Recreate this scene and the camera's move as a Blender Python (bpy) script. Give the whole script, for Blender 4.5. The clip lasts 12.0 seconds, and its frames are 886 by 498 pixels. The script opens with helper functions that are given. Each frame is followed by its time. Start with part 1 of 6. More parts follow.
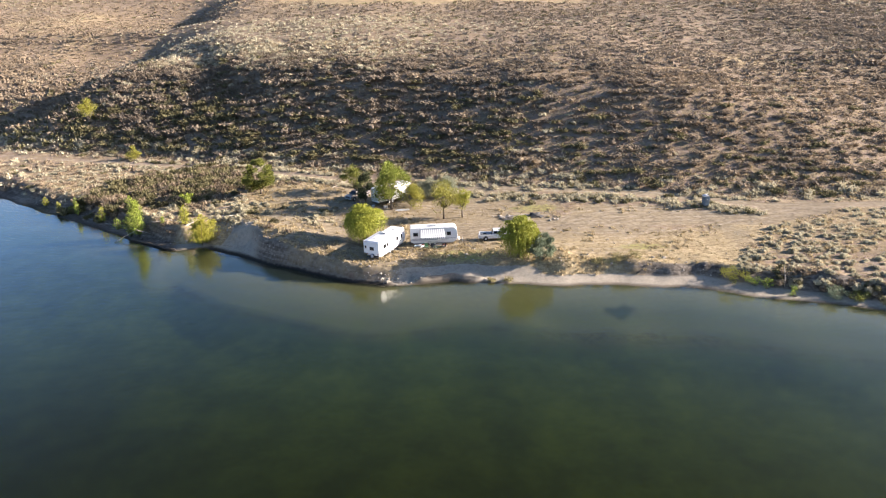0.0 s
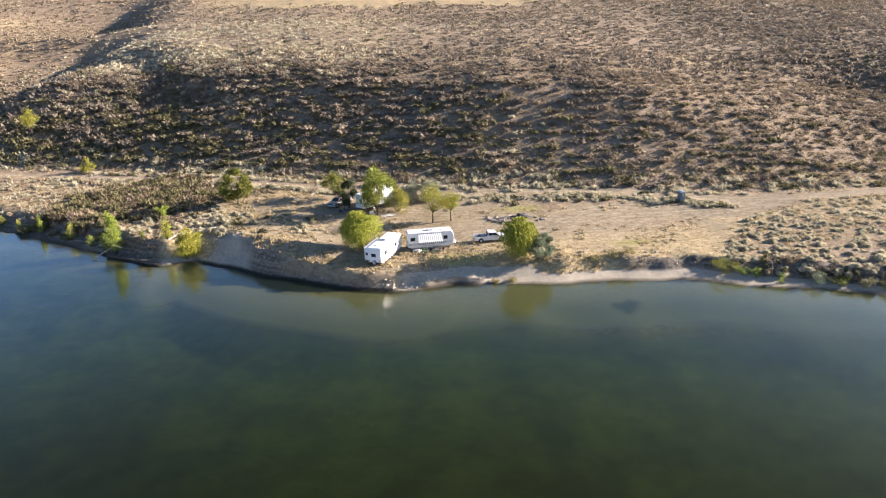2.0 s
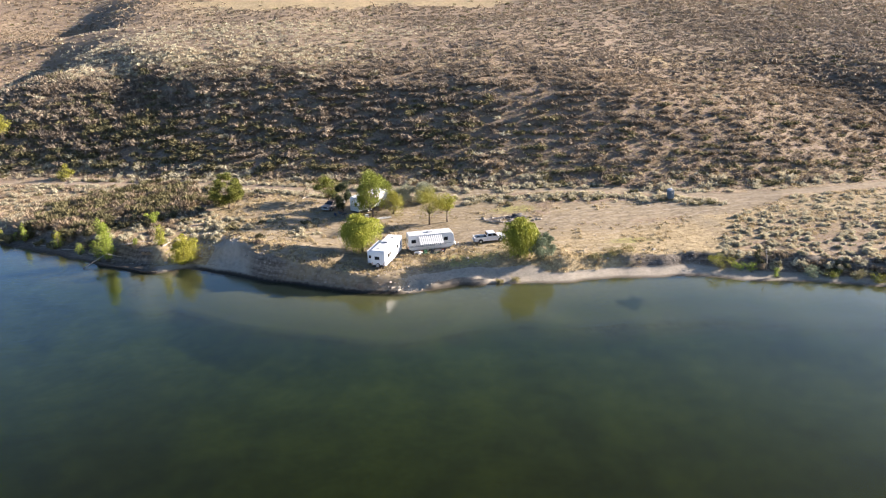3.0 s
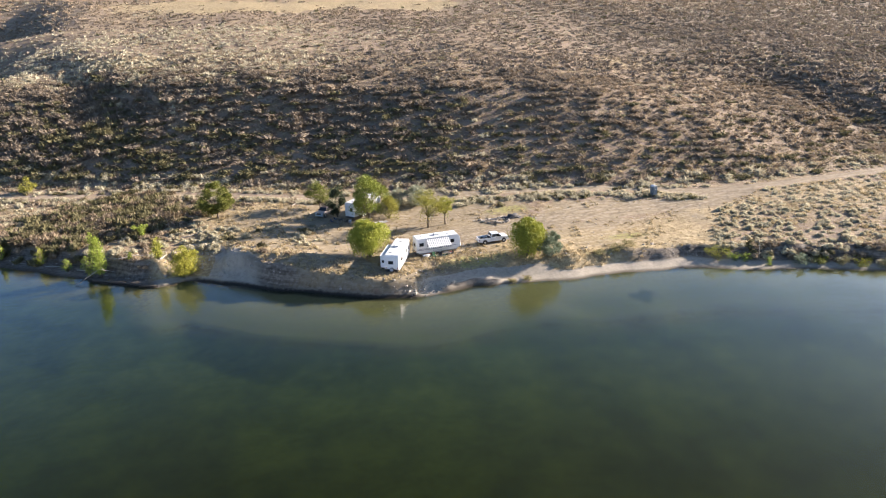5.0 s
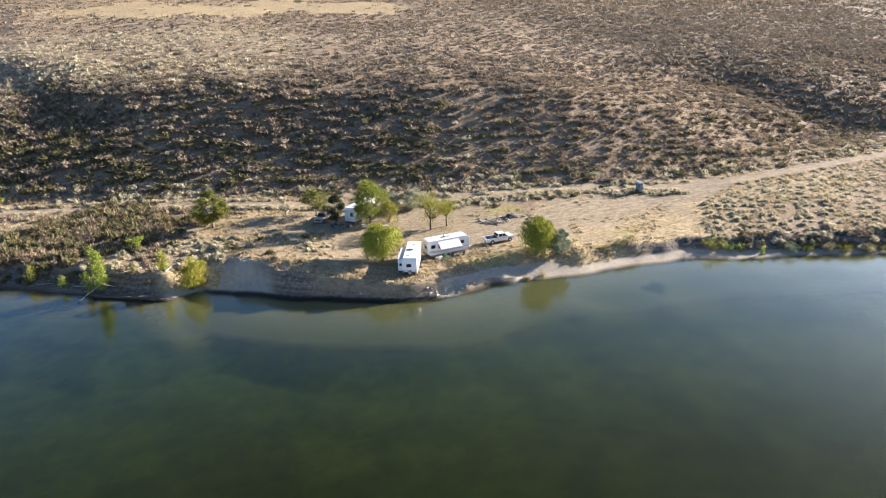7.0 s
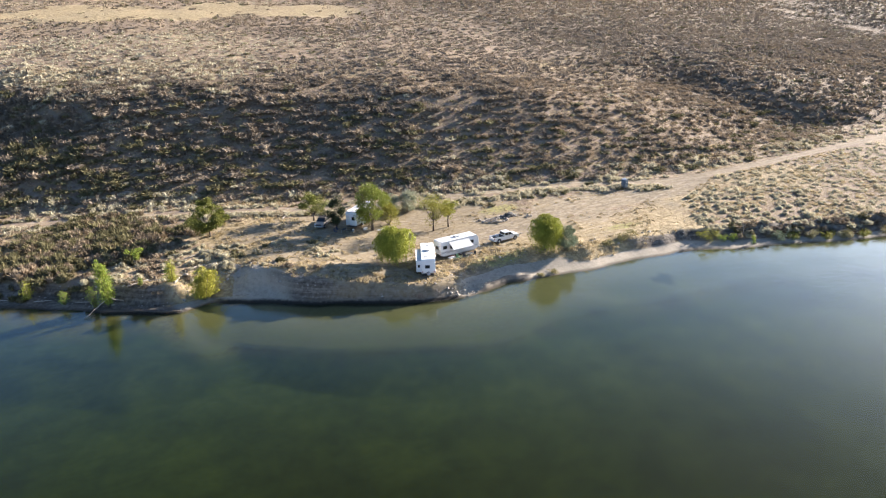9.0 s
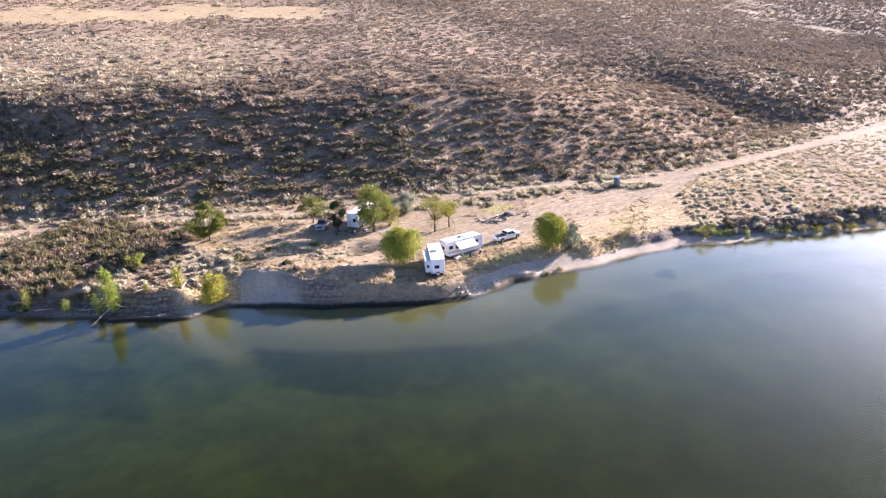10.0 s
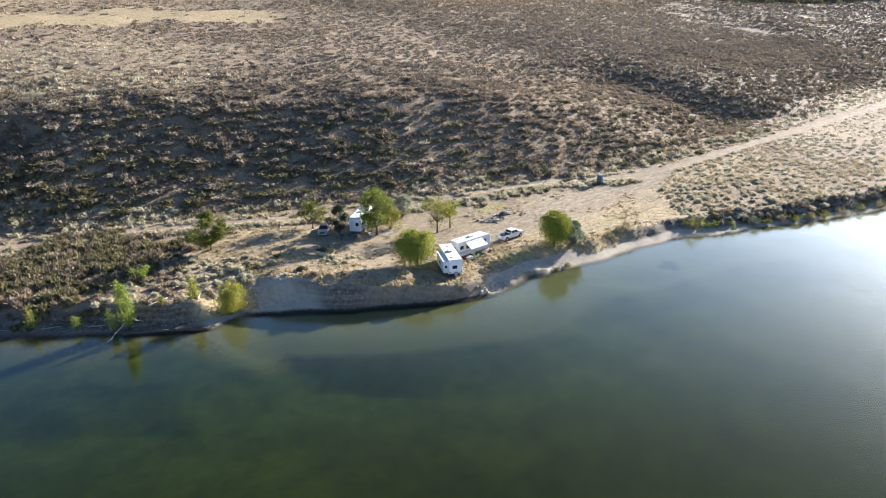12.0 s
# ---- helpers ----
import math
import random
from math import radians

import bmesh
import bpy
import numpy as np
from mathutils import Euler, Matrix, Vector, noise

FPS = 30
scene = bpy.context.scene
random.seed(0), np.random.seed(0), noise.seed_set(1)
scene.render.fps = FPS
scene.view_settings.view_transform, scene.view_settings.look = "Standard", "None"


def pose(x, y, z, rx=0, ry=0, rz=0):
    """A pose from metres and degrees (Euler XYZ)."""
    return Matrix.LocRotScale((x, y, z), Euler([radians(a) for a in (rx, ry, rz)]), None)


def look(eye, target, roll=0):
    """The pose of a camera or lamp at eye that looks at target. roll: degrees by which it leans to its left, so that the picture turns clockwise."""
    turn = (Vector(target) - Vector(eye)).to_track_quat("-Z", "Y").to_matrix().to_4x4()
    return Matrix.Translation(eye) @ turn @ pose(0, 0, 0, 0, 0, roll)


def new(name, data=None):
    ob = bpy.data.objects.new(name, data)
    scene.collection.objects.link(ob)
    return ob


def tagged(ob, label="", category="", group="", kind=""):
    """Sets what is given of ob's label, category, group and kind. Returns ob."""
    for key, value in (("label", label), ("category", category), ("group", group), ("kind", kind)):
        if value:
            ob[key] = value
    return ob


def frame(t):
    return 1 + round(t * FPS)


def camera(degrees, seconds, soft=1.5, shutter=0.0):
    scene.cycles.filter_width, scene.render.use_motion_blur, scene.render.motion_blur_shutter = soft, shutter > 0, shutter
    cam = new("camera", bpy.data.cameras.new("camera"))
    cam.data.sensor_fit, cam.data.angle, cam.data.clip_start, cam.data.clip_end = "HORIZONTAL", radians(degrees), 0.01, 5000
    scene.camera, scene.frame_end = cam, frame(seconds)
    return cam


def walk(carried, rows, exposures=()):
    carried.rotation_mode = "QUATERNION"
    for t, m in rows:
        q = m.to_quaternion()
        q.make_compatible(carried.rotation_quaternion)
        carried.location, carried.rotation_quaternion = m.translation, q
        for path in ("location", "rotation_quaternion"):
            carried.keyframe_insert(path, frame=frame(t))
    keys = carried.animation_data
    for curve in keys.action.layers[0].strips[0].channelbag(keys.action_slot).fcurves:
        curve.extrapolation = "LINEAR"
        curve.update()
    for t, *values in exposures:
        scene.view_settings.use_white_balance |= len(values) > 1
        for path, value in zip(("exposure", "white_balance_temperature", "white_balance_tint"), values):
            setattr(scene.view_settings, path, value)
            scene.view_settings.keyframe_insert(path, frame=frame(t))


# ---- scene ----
cam = camera(64.9, 12.0, 1.12)
METRES, EYE, TILT, LEAN, TURN = 88.0, 44.4, -20.0, 1.6, 0.0
ROWS = [
    (0.0, 0.0, 0.0, 0.0, 0.0, 0.0, -0.0),
    (0.5, -0.0368, -0.0021, 0.0017, -1.57, 0.04, 0.61),
    (1.0, -0.0737, -0.004, 0.0039, -3.12, 0.03, 1.23),
    (1.5, -0.1111, -0.0048, 0.0058, -4.66, 0.01, 1.81),
    (2.0, -0.1479, -0.0045, 0.0082, -6.15, -0.03, 2.36),
    (2.5, -0.187, -0.0033, 0.0106, -7.69, -0.07, 2.92),
    (3.0, -0.2268, -0.001, 0.013, -9.24, -0.1, 3.47),
    (5.0, -0.3909, 0.0188, 0.0268, -15.23, -0.42, 5.61),
    (5.5, -0.4331, 0.0265, 0.0308, -16.71, -0.51, 6.13),
    (6.0, -0.4736, 0.0352, 0.0348, -18.13, -0.62, 6.63),
    (6.5, -0.5155, 0.0455, 0.0392, -19.62, -0.74, 7.13),
    (7.0, -0.5573, 0.0568, 0.0439, -21.11, -0.86, 7.66),
    (9.0, -0.7182, 0.113, 0.0661, -26.98, -1.55, 9.63),
    (9.5, -0.7583, 0.1298, 0.0728, -28.48, -1.76, 10.11),
    (10.0, -0.7979, 0.1475, 0.0797, -29.98, -1.99, 10.59),
    (10.5, -0.8357, 0.1656, 0.0866, -31.45, -2.21, 11.06),
    (11.0, -0.8748, 0.1851, 0.0944, -32.99, -2.47, 11.53),
    (11.5, -0.9131, 0.2058, 0.1025, -34.53, -2.72, 12.01),
    (12.0, -0.9506, 0.2274, 0.1109, -36.02, -2.97, 12.44),
]
walk(cam, [(t, pose(0, 0, EYE, TILT, LEAN, TURN) @ pose(METRES * x, METRES * y, METRES * z, 90 + pitch, roll, yaw)) for t, x, y, z, yaw, pitch, roll in ROWS],
     exposures=[(0.0, 2.21, 5950, 14), (7.0, 2.23, 5850, 12), (9.0, 2.25, 5750, 11), (9.5, 2.30, 5700, 13), (10.0, 2.57, 5690, 27), (10.5, 2.67, 5640, 24), (11.0, 2.61, 5420, 15), (11.5, 2.45, 5450, 10), (12.0, 2.17, 5480, 9)])

# ---- light ----
SUN_ELEV, SUN_AZ = 18.5, 6.0  # degrees up; degrees from +x towards +y
to_sun = Vector((math.cos(radians(SUN_AZ)) * math.cos(radians(SUN_ELEV)),
                 math.sin(radians(SUN_AZ)) * math.cos(radians(SUN_ELEV)), math.sin(radians(SUN_ELEV))))
sun_data = bpy.data.lights.new("sun", "SUN")
sun_data.energy, sun_data.angle, sun_data.color = 5.0, radians(0.53), (1.0, 0.84, 0.66)
sun = new("sun", sun_data)
sun.matrix_world = look(to_sun * 500, (0, 0, 0))
world = bpy.data.worlds.new("sky")
scene.world = world
world.use_nodes = True
wt = world.node_tree
wt.nodes.clear()
sky = wt.nodes.new("ShaderNodeTexSky")
sky.sky_type, sky.sun_disc = "NISHITA", False
sky.sun_elevation, sky.sun_rotation = radians(SUN_ELEV), radians(90 - SUN_AZ)
sky.air_density, sky.dust_density = 1.0, 1.5
sky.ozone_density = 3.6
back = wt.nodes.new("ShaderNodeBackground")
back.inputs["Strength"].default_value = 0.051
wout = wt.nodes.new("ShaderNodeOutputWorld")
wt.links.new(sky.outputs["Color"], back.inputs["Color"])
wt.links.new(back.outputs["Background"], wout.inputs["Surface"])


# ---- materials ----
def mat(name):
    m = bpy.data.materials.new(name)
    m.use_nodes = True
    t = m.node_tree
    return m, t, t.nodes["Principled BSDF"], t.nodes["Material Output"]


def node(t, kind, **props):
    n = t.nodes.new(kind)
    for k, v in props.items():
        setattr(n, k, v)
    return n


def noise_tex(t, scale, detail=4.0, rough=0.55, vec=None):
    n = node(t, "ShaderNodeTexNoise")
    n.inputs["Scale"].default_value, n.inputs["Detail"].default_value = scale, detail
    n.inputs["Roughness"].default_value = rough
    if vec is None:
        g = node(t, "ShaderNodeNewGeometry")
        vec = g.outputs["Position"]
    t.links.new(vec, n.inputs["Vector"])
    return n.outputs["Fac"]


def ramp(t, fac, stops):
    r = node(t, "ShaderNodeValToRGB")
    e = r.color_ramp.elements
    while len(e) < len(stops):
        e.new(0.5)
    for el, (p, c) in zip(e, stops):
        el.position, el.color = p, (*c, 1)
    t.links.new(fac, r.inputs["Fac"])
    return r.outputs["Color"]


def mix(t, fac, a, b, mode="MIX"):
    n = node(t, "ShaderNodeMix", data_type="RGBA", blend_type=mode)
    for sock, v in ((n.inputs[0], fac), (n.inputs[6], a), (n.inputs[7], b)):
        if isinstance(v, (int, float)):
            sock.default_value = v
        elif isinstance(v, tuple):
            sock.default_value = (*v, 1)
        else:
            t.links.new(v, sock)
    return n.outputs[2]


def calc(t, op, a, b=0.0, clamp=False):
    n = node(t, "ShaderNodeMath", operation=op, use_clamp=clamp)
    for sock, v in ((n.inputs[0], a), (n.inputs[1], b)):
        if isinstance(v, (int, float)):
            sock.default_value = v
        else:
            t.links.new(v, sock)
    return n.outputs[0]


def bump(t, bsdf, height, strength, distance):
    b = node(t, "ShaderNodeBump")
    b.inputs["Strength"].default_value, b.inputs["Distance"].default_value = strength, distance
    t.links.new(height, b.inputs["Height"])
    t.links.new(b.outputs["Normal"], bsdf.inputs["Normal"])


def plain(name, colour, rough=0.5, metal=0.0, vary=0.12, scale=3.0, grain=60.0):
    """Painted or plastic surface with faint dirt at two scales."""
    m, t, p, _ = mat(name)
    d = tuple(c * (1 - vary) for c in colour)
    c = mix(t, noise_tex(t, scale), d, colour)
    c = mix(t, calc(t, "MULTIPLY", noise_tex(t, grain), vary), c, tuple(c2 * 0.6 for c2 in colour))
    t.links.new(c, p.inputs["Base Color"])
    p.inputs["Roughness"].default_value, p.inputs["Metallic"].default_value = rough, metal
    return m


def foliage(name, dark, light, rough=0.7, through_light=0.17):
    """Leaves: hue from leaf to leaf, and some light let through."""
    m, t, p, out = mat(name)
    g = node(t, "ShaderNodeNewGeometry")
    c = mix(t, g.outputs["Random Per Island"], dark, light)
    o = node(t, "ShaderNodeObjectInfo")
    h = node(t, "ShaderNodeHueSaturation")
    t.links.new(calc(t, "ADD", calc(t, "MULTIPLY", o.outputs["Random"], 0.3), 0.85), h.inputs["Value"])
    t.links.new(c, h.inputs["Color"])
    c = mix(t, noise_tex(t, 0.25, 2.0), h.outputs["Color"], tuple(0.5 * (a + b) for a, b in zip(dark, light)))
    t.links.new(c, p.inputs["Base Color"])
    p.inputs["Roughness"].default_value = rough
    p.inputs["Specular IOR Level"].default_value = 0.25
    tr = node(t, "ShaderNodeBsdfTranslucent")
    t.links.new(c, tr.inputs["Color"])
    mx = node(t, "ShaderNodeMixShader")
    mx.inputs[0].default_value = through_light
    t.links.new(p.outputs[0], mx.inputs[1])
    t.links.new(tr.outputs[0], mx.inputs[2])
    t.links.new(mx.outputs[0], out.inputs["Surface"])
    return m


def brush_material(name, dark, light, tip, through_light=0.24):
    """Twiggy low brush: tone from bush to bush, a little from tuft to tuft."""
    m, t, p, out = mat(name)
    g = node(t, "ShaderNodeNewGeometry")
    c = ramp(t, noise_tex(t, 0.55, 1.5, 0.5), [(0.32, dark), (0.68, light)])
    c = mix(t, calc(t, "MULTIPLY", g.outputs["Random Per Island"], 0.3), c, tip)
    o = node(t, "ShaderNodeObjectInfo")
    h = node(t, "ShaderNodeHueSaturation")
    t.links.new(calc(t, "ADD", calc(t, "MULTIPLY", o.outputs["Random"], 0.3), 0.85), h.inputs["Value"])
    t.links.new(c, h.inputs["Color"])
    t.links.new(h.outputs["Color"], p.inputs["Base Color"])
    p.inputs["Roughness"].default_value, p.inputs["Specular IOR Level"].default_value = 0.9, 0.15
    tr = node(t, "ShaderNodeBsdfTranslucent")
    t.links.new(h.outputs["Color"], tr.inputs["Color"])
    mx = node(t, "ShaderNodeMixShader")
    mx.inputs[0].default_value = through_light
    t.links.new(p.outputs[0], mx.inputs[1])
    t.links.new(tr.outputs[0], mx.inputs[2])
    t.links.new(mx.outputs[0], out.inputs["Surface"])
    return m


def ground_material():
    m, t, p, _ = mat("dry_ground")

    def att(name):
        a = node(t, "ShaderNodeAttribute", attribute_name=name)
        return a.outputs["Fac"]

    big, mid, fine, grit = noise_tex(t, 0.035, 3), noise_tex(t, 0.22, 5, 0.62), noise_tex(t, 1.6, 5, 0.65), noise_tex(t, 9.0, 3, 0.7)
    dirt = ramp(t, mid, [(0.3, (0.176, 0.128, 0.094)), (0.55, (0.268, 0.201, 0.149)), (0.75, (0.352, 0.276, 0.208))])
    straw = ramp(t, fine, [(0.28, (0.208, 0.162, 0.09)), (0.5, (0.375, 0.296, 0.166)), (0.75, (0.48, 0.396, 0.242))])
    road = ramp(t, fine, [(0.25, (0.185, 0.150, 0.100)), (0.5, (0.270, 0.223, 0.150)), (0.8, (0.362, 0.302, 0.208))])
    sand = ramp(t, fine, [(0.25, (0.255, 0.222, 0.168)), (0.6, (0.355, 0.315, 0.25)), (0.85, (0.44, 0.395, 0.325))])
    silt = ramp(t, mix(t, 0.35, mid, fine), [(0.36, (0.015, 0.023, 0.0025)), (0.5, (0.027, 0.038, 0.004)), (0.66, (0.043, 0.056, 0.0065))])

    def edge(a, gain=0.55, soft=5.0):
        e = calc(t, "ADD", a, calc(t, "MULTIPLY", calc(t, "SUBTRACT", mid, 0.5), gain))
        e = calc(t, "ADD", e, calc(t, "MULTIPLY", calc(t, "SUBTRACT", fine, 0.5), gain))
        return calc(t, "ADD", calc(t, "MULTIPLY", calc(t, "SUBTRACT", e, 0.5), soft), 0.5, True)

    c = mix(t, edge(att("straw"), 1.0, 4.0), dirt, straw)
    c = mix(t, edge(att("road"), 0.7, 4.0), c, road)
    patch = ramp(t, noise_tex(t, 0.75, 6, 0.68), [(0.44, (0, 0, 0)), (0.56, (1, 1, 1))])
    lane = att("lane")
    band = lambda at, half: calc(t, "SUBTRACT", 1.0, calc(t, "MULTIPLY", calc(t, "ABSOLUTE", calc(t, "SUBTRACT", lane, at)), 1 / half), True)
    c = mix(t, calc(t, "MULTIPLY", band(0.85, 0.5), calc(t, "MULTIPLY", mid, 0.75)), c, (0.42, 0.36, 0.285))
    c = mix(t, calc(t, "MULTIPLY", calc(t, "MAXIMUM", band(0.0, 0.45), band(1.6, 0.4)), calc(t, "MULTIPLY", fine, 0.5)), c, (0.20, 0.155, 0.095))
    rut = node(t, "ShaderNodeMapping")
    rut.inputs["Scale"].default_value, rut.inputs["Rotation"].default_value = (0.28, 0.62, 0.4), (0, 0, 0.5)
    t.links.new(node(t, "ShaderNodeNewGeometry").outputs["Position"], rut.inputs["Vector"])
    crease = calc(t, "SUBTRACT", 1.0, calc(t, "MULTIPLY", calc(t, "ABSOLUTE", calc(t, "SUBTRACT", noise_tex(t, 1.0, 3, 0.6, rut.outputs[0]), 0.5)), 16.0), True)
    c = mix(t, calc(t, "MULTIPLY", calc(t, "MULTIPLY", crease, att("road")), 0.8), c, (0.125, 0.096, 0.064))
    weed = ramp(t, fine, [(0.3, (0.13, 0.125, 0.045)), (0.6, (0.30, 0.275, 0.095)), (0.8, (0.42, 0.37, 0.15))])
    c = mix(t, edge(att("weed"), 1.1, 2.5), c, weed)
    calm = calc(t, "SUBTRACT", 0.75, calc(t, "MULTIPLY", att("road"), 0.45))
    c = mix(t, calc(t, "MULTIPLY", patch, calm), c, ramp(t, fine, [(0.3, (0.13, 0.098, 0.052)), (0.7, (0.34, 0.262, 0.14))]))
    c = mix(t, calc(t, "MULTIPLY", att("litter"), calc(t, "ADD", 0.25, calc(t, "MULTIPLY", fine, 0.9)), True), c, (0.165, 0.128, 0.090))
    c = mix(t, edge(att("sand"), 0.5, 5.0), c, sand)
    bed = node(t, "ShaderNodeMapping")
    bed.inputs["Scale"].default_value = (0.12, 0.12, 2.6)
    t.links.new(node(t, "ShaderNodeNewGeometry").outputs["Position"], bed.inputs["Vector"])
    strata = mix(t, 0.5, noise_tex(t, 1.0, 4, 0.6, bed.outputs[0]), fine)
    soil_shade = ramp(t, strata, [(0.36, (0.045, 0.037, 0.029)), (0.5, (0.135, 0.115, 0.092)), (0.64, (0.255, 0.222, 0.180))])
    c = mix(t, edge(att("soil_shade"), 0.8, 3.0), c, soil_shade)
    wet = att("wet")
    c = mix(t, wet, c, mix(t, 1.0, c, (0.33, 0.31, 0.29), "MULTIPLY"))
    # dark wet earth and painted undercut shade, up to the cut bank's old waterline
    sep = node(t, "ShaderNodeSeparateXYZ")
    t.links.new(node(t, "ShaderNodeNewGeometry").outputs["Position"], sep.inputs[0])
    low = calc(t, "SUBTRACT", calc(t, "ADD", 0.35, calc(t, "MULTIPLY", fine, 2.6)), calc(t, "MULTIPLY", sep.outputs["Z"], 3.2), True)
    c = mix(t, calc(t, "MULTIPLY", att("mud_shade"), low), c, (0.030, 0.026, 0.021))
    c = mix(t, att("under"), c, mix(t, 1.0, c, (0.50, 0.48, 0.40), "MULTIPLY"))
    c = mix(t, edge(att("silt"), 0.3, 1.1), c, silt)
    # light lost in deeper water, put into the bed's colour
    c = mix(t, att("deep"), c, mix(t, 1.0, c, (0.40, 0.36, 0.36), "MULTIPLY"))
    c = mix(t, calc(t, "MULTIPLY", grit, 0.35), c, mix(t, 1.0, c, (0.55, 0.52, 0.50), "MULTIPLY"))
    c = mix(t, calc(t, "MULTIPLY", big, 0.25), c, mix(t, 1.0, c, (0.8, 0.75, 0.72), "MULTIPLY"))
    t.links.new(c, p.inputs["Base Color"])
    p.inputs["Roughness"].default_value, p.inputs["Specular IOR Level"].default_value = 0.95, 0.2
    relief = calc(t, "ADD", fine, calc(t, "MULTIPLY", grit, 0.35))
    bump(t, p, calc(t, "MULTIPLY", relief, calc(t, "SUBTRACT", 1.0, calc(t, "MAXIMUM", att("under"), calc(t, "MAXIMUM", calc(t, "MULTIPLY", att("road"), 1.05), calc(t, "MULTIPLY", att("sand"), 0.8))))), 1.0, 0.2)
    return m


def water_material():
    m, t, p, out = mat("river_water")
    t.nodes.remove(p)
    g = node(t, "ShaderNodeNewGeometry")
    mp = node(t, "ShaderNodeMapping")
    mp.inputs["Scale"].default_value = (0.6, 1.5, 1.0)
    mp.inputs["Rotation"].default_value = (0, 0, 0.3)
    t.links.new(g.outputs["Position"], mp.inputs["Vector"])
    h = calc(t, "ADD", noise_tex(t, 0.9, 3, 0.5, mp.outputs[0]), calc(t, "MULTIPLY", noise_tex(t, 0.12, 2, 0.5, mp.outputs[0]), 1.2))
    b = node(t, "ShaderNodeBump")
    b.inputs["Strength"].default_value, b.inputs["Distance"].default_value = 0.27, 0.12
    t.links.new(h, b.inputs["Height"])
    gl = node(t, "ShaderNodeBsdfGlossy")
    gl.inputs["Roughness"].default_value = 0.11
    gl.inputs["Color"].default_value = (1, 1, 1, 1)
    t.links.new(b.outputs["Normal"], gl.inputs["Normal"])
    tr = node(t, "ShaderNodeBsdfTransparent")
    tr.inputs["Color"].default_value = (0.69, 0.76, 0.58, 1)
    lw = node(t, "ShaderNodeLayerWeight")
    lw.inputs["Blend"].default_value = 0.5
    t.links.new(b.outputs["Normal"], lw.inputs["Normal"])
    gloss = calc(t, "ADD", calc(t, "MULTIPLY", calc(t, "POWER", lw.outputs["Facing"], 5.7), 2.3), 0.002, True)
    mx = node(t, "ShaderNodeMixShader")
    t.links.new(gloss, mx.inputs[0])
    t.links.new(tr.outputs[0], mx.inputs[1])
    t.links.new(gl.outputs[0], mx.inputs[2])
    t.links.new(mx.outputs[0], out.inputs["Surface"])
    return m


def bark(name, dark, light):
    m, t, p, _ = mat(name)
    c = ramp(t, noise_tex(t, 9.0, 5, 0.7), [(0.3, dark), (0.7, light)])
    t.links.new(c, p.inputs["Base Color"])
    p.inputs["Roughness"].default_value = 0.9
    bump(t, p, noise_tex(t, 14.0, 4), 0.6, 0.03)
    return m


GROUND, WATER = ground_material(), water_material()
SAGE = brush_material("sage_leaf", (0.31, 0.276, 0.186), (0.49, 0.443, 0.308), (0.56, 0.51, 0.365), 0.38)
OLIVE = brush_material("bitterbrush_leaf", (0.092, 0.082, 0.042), (0.14, 0.124, 0.06), (0.185, 0.163, 0.084))
BROWN = brush_material("dry_brush_twig", (0.135, 0.109, 0.08), (0.215, 0.173, 0.126), (0.265, 0.217, 0.16))
TAN = brush_material("tan_brush_twig", (0.17, 0.131, 0.088), (0.27, 0.212, 0.143), (0.34, 0.27, 0.186))
STRAW = brush_material("dry_grass_blade", (0.17, 0.13, 0.06), (0.42, 0.32, 0.16), (0.58, 0.46, 0.26), 0.36)
SCRUB_OLIVE = brush_material("olive_scrub_strand", (0.115, 0.104, 0.05), (0.21, 0.188, 0.094), (0.31, 0.275, 0.15), 0.30)
SCRUB_BROWN = brush_material("brown_scrub_strand", (0.115, 0.088, 0.056), (0.20, 0.157, 0.10), (0.29, 0.23, 0.15), 0.28)
GOLD = brush_material("golden_grass_blade", (0.25, 0.195, 0.105), (0.39, 0.32, 0.19), (0.50, 0.42, 0.265), 0.36)


# ---- terrain ----
SHORE_X = (-700, -300, -150, -111, -88, -80, -70, -64, -56, -52.5, -47, -38, -32, -25, -17, -12, -8.5, -5.5, 0.6, 12, 22, 31, 40, 47.5, 57, 70, 90, 140, 300, 700)
SHORE_Y = (420, 268, 193, 167, 150, 144, 137.2, 131.8, 126.6, 124.8, 126.3, 120.2, 116.1, 112.0, 107.5, 105.6, 104.6, 105.4, 106.4, 104.5, 103, 102.3, 100.6, 96.4, 94, 87.6, 82, 66, 30, -60)
BANK_X = (-700, -110, -62, -50, -46, -42, -38, -34, -30, -26, -20, -14, -10, -7, -4, 3, 12, 25, 40, 48, 60, 110, 700)
BEACH_W = (3, 3, 3.0, 2.4, 1.2, 0.6, 0.3, 0.2, 0.2, 0.15, 0.15, 0.15, 0.5, 2.3, 0.4, 0.4, 2.3, 2.6, 3.0, 3.6, 2.4, 1.8, 1.8)
BANK_W = (3.4, 3.4, 3.4, 4.0, 10.0, 10.0, 7.0, 3.9, 2.4, 1.7, 1.6, 1.6, 2.3, 3.2, 5.5, 7.0, 4.6, 3.2, 2.4, 2.6, 3.5, 4, 4)
BANK_Z = (2.8, 2.8, 2.9, 3.0, 3.3, 3.5, 3.8, 3.9, 3.7, 3.5, 2.9, 2.5, 2.2, 2.0, 2.0, 2.2, 2.3, 2.4, 2.3, 2.2, 2.5, 3.0, 3.0)
FOOT_X = (-700, -250, -160, -120, -80, -45, -20, 0, 20, 37, 65, 110, 170, 250, 700)
FOOT_Y = (470, 262, 224, 209, 196, 180, 169, 162, 153, 147, 139, 137, 142, 152, 160)
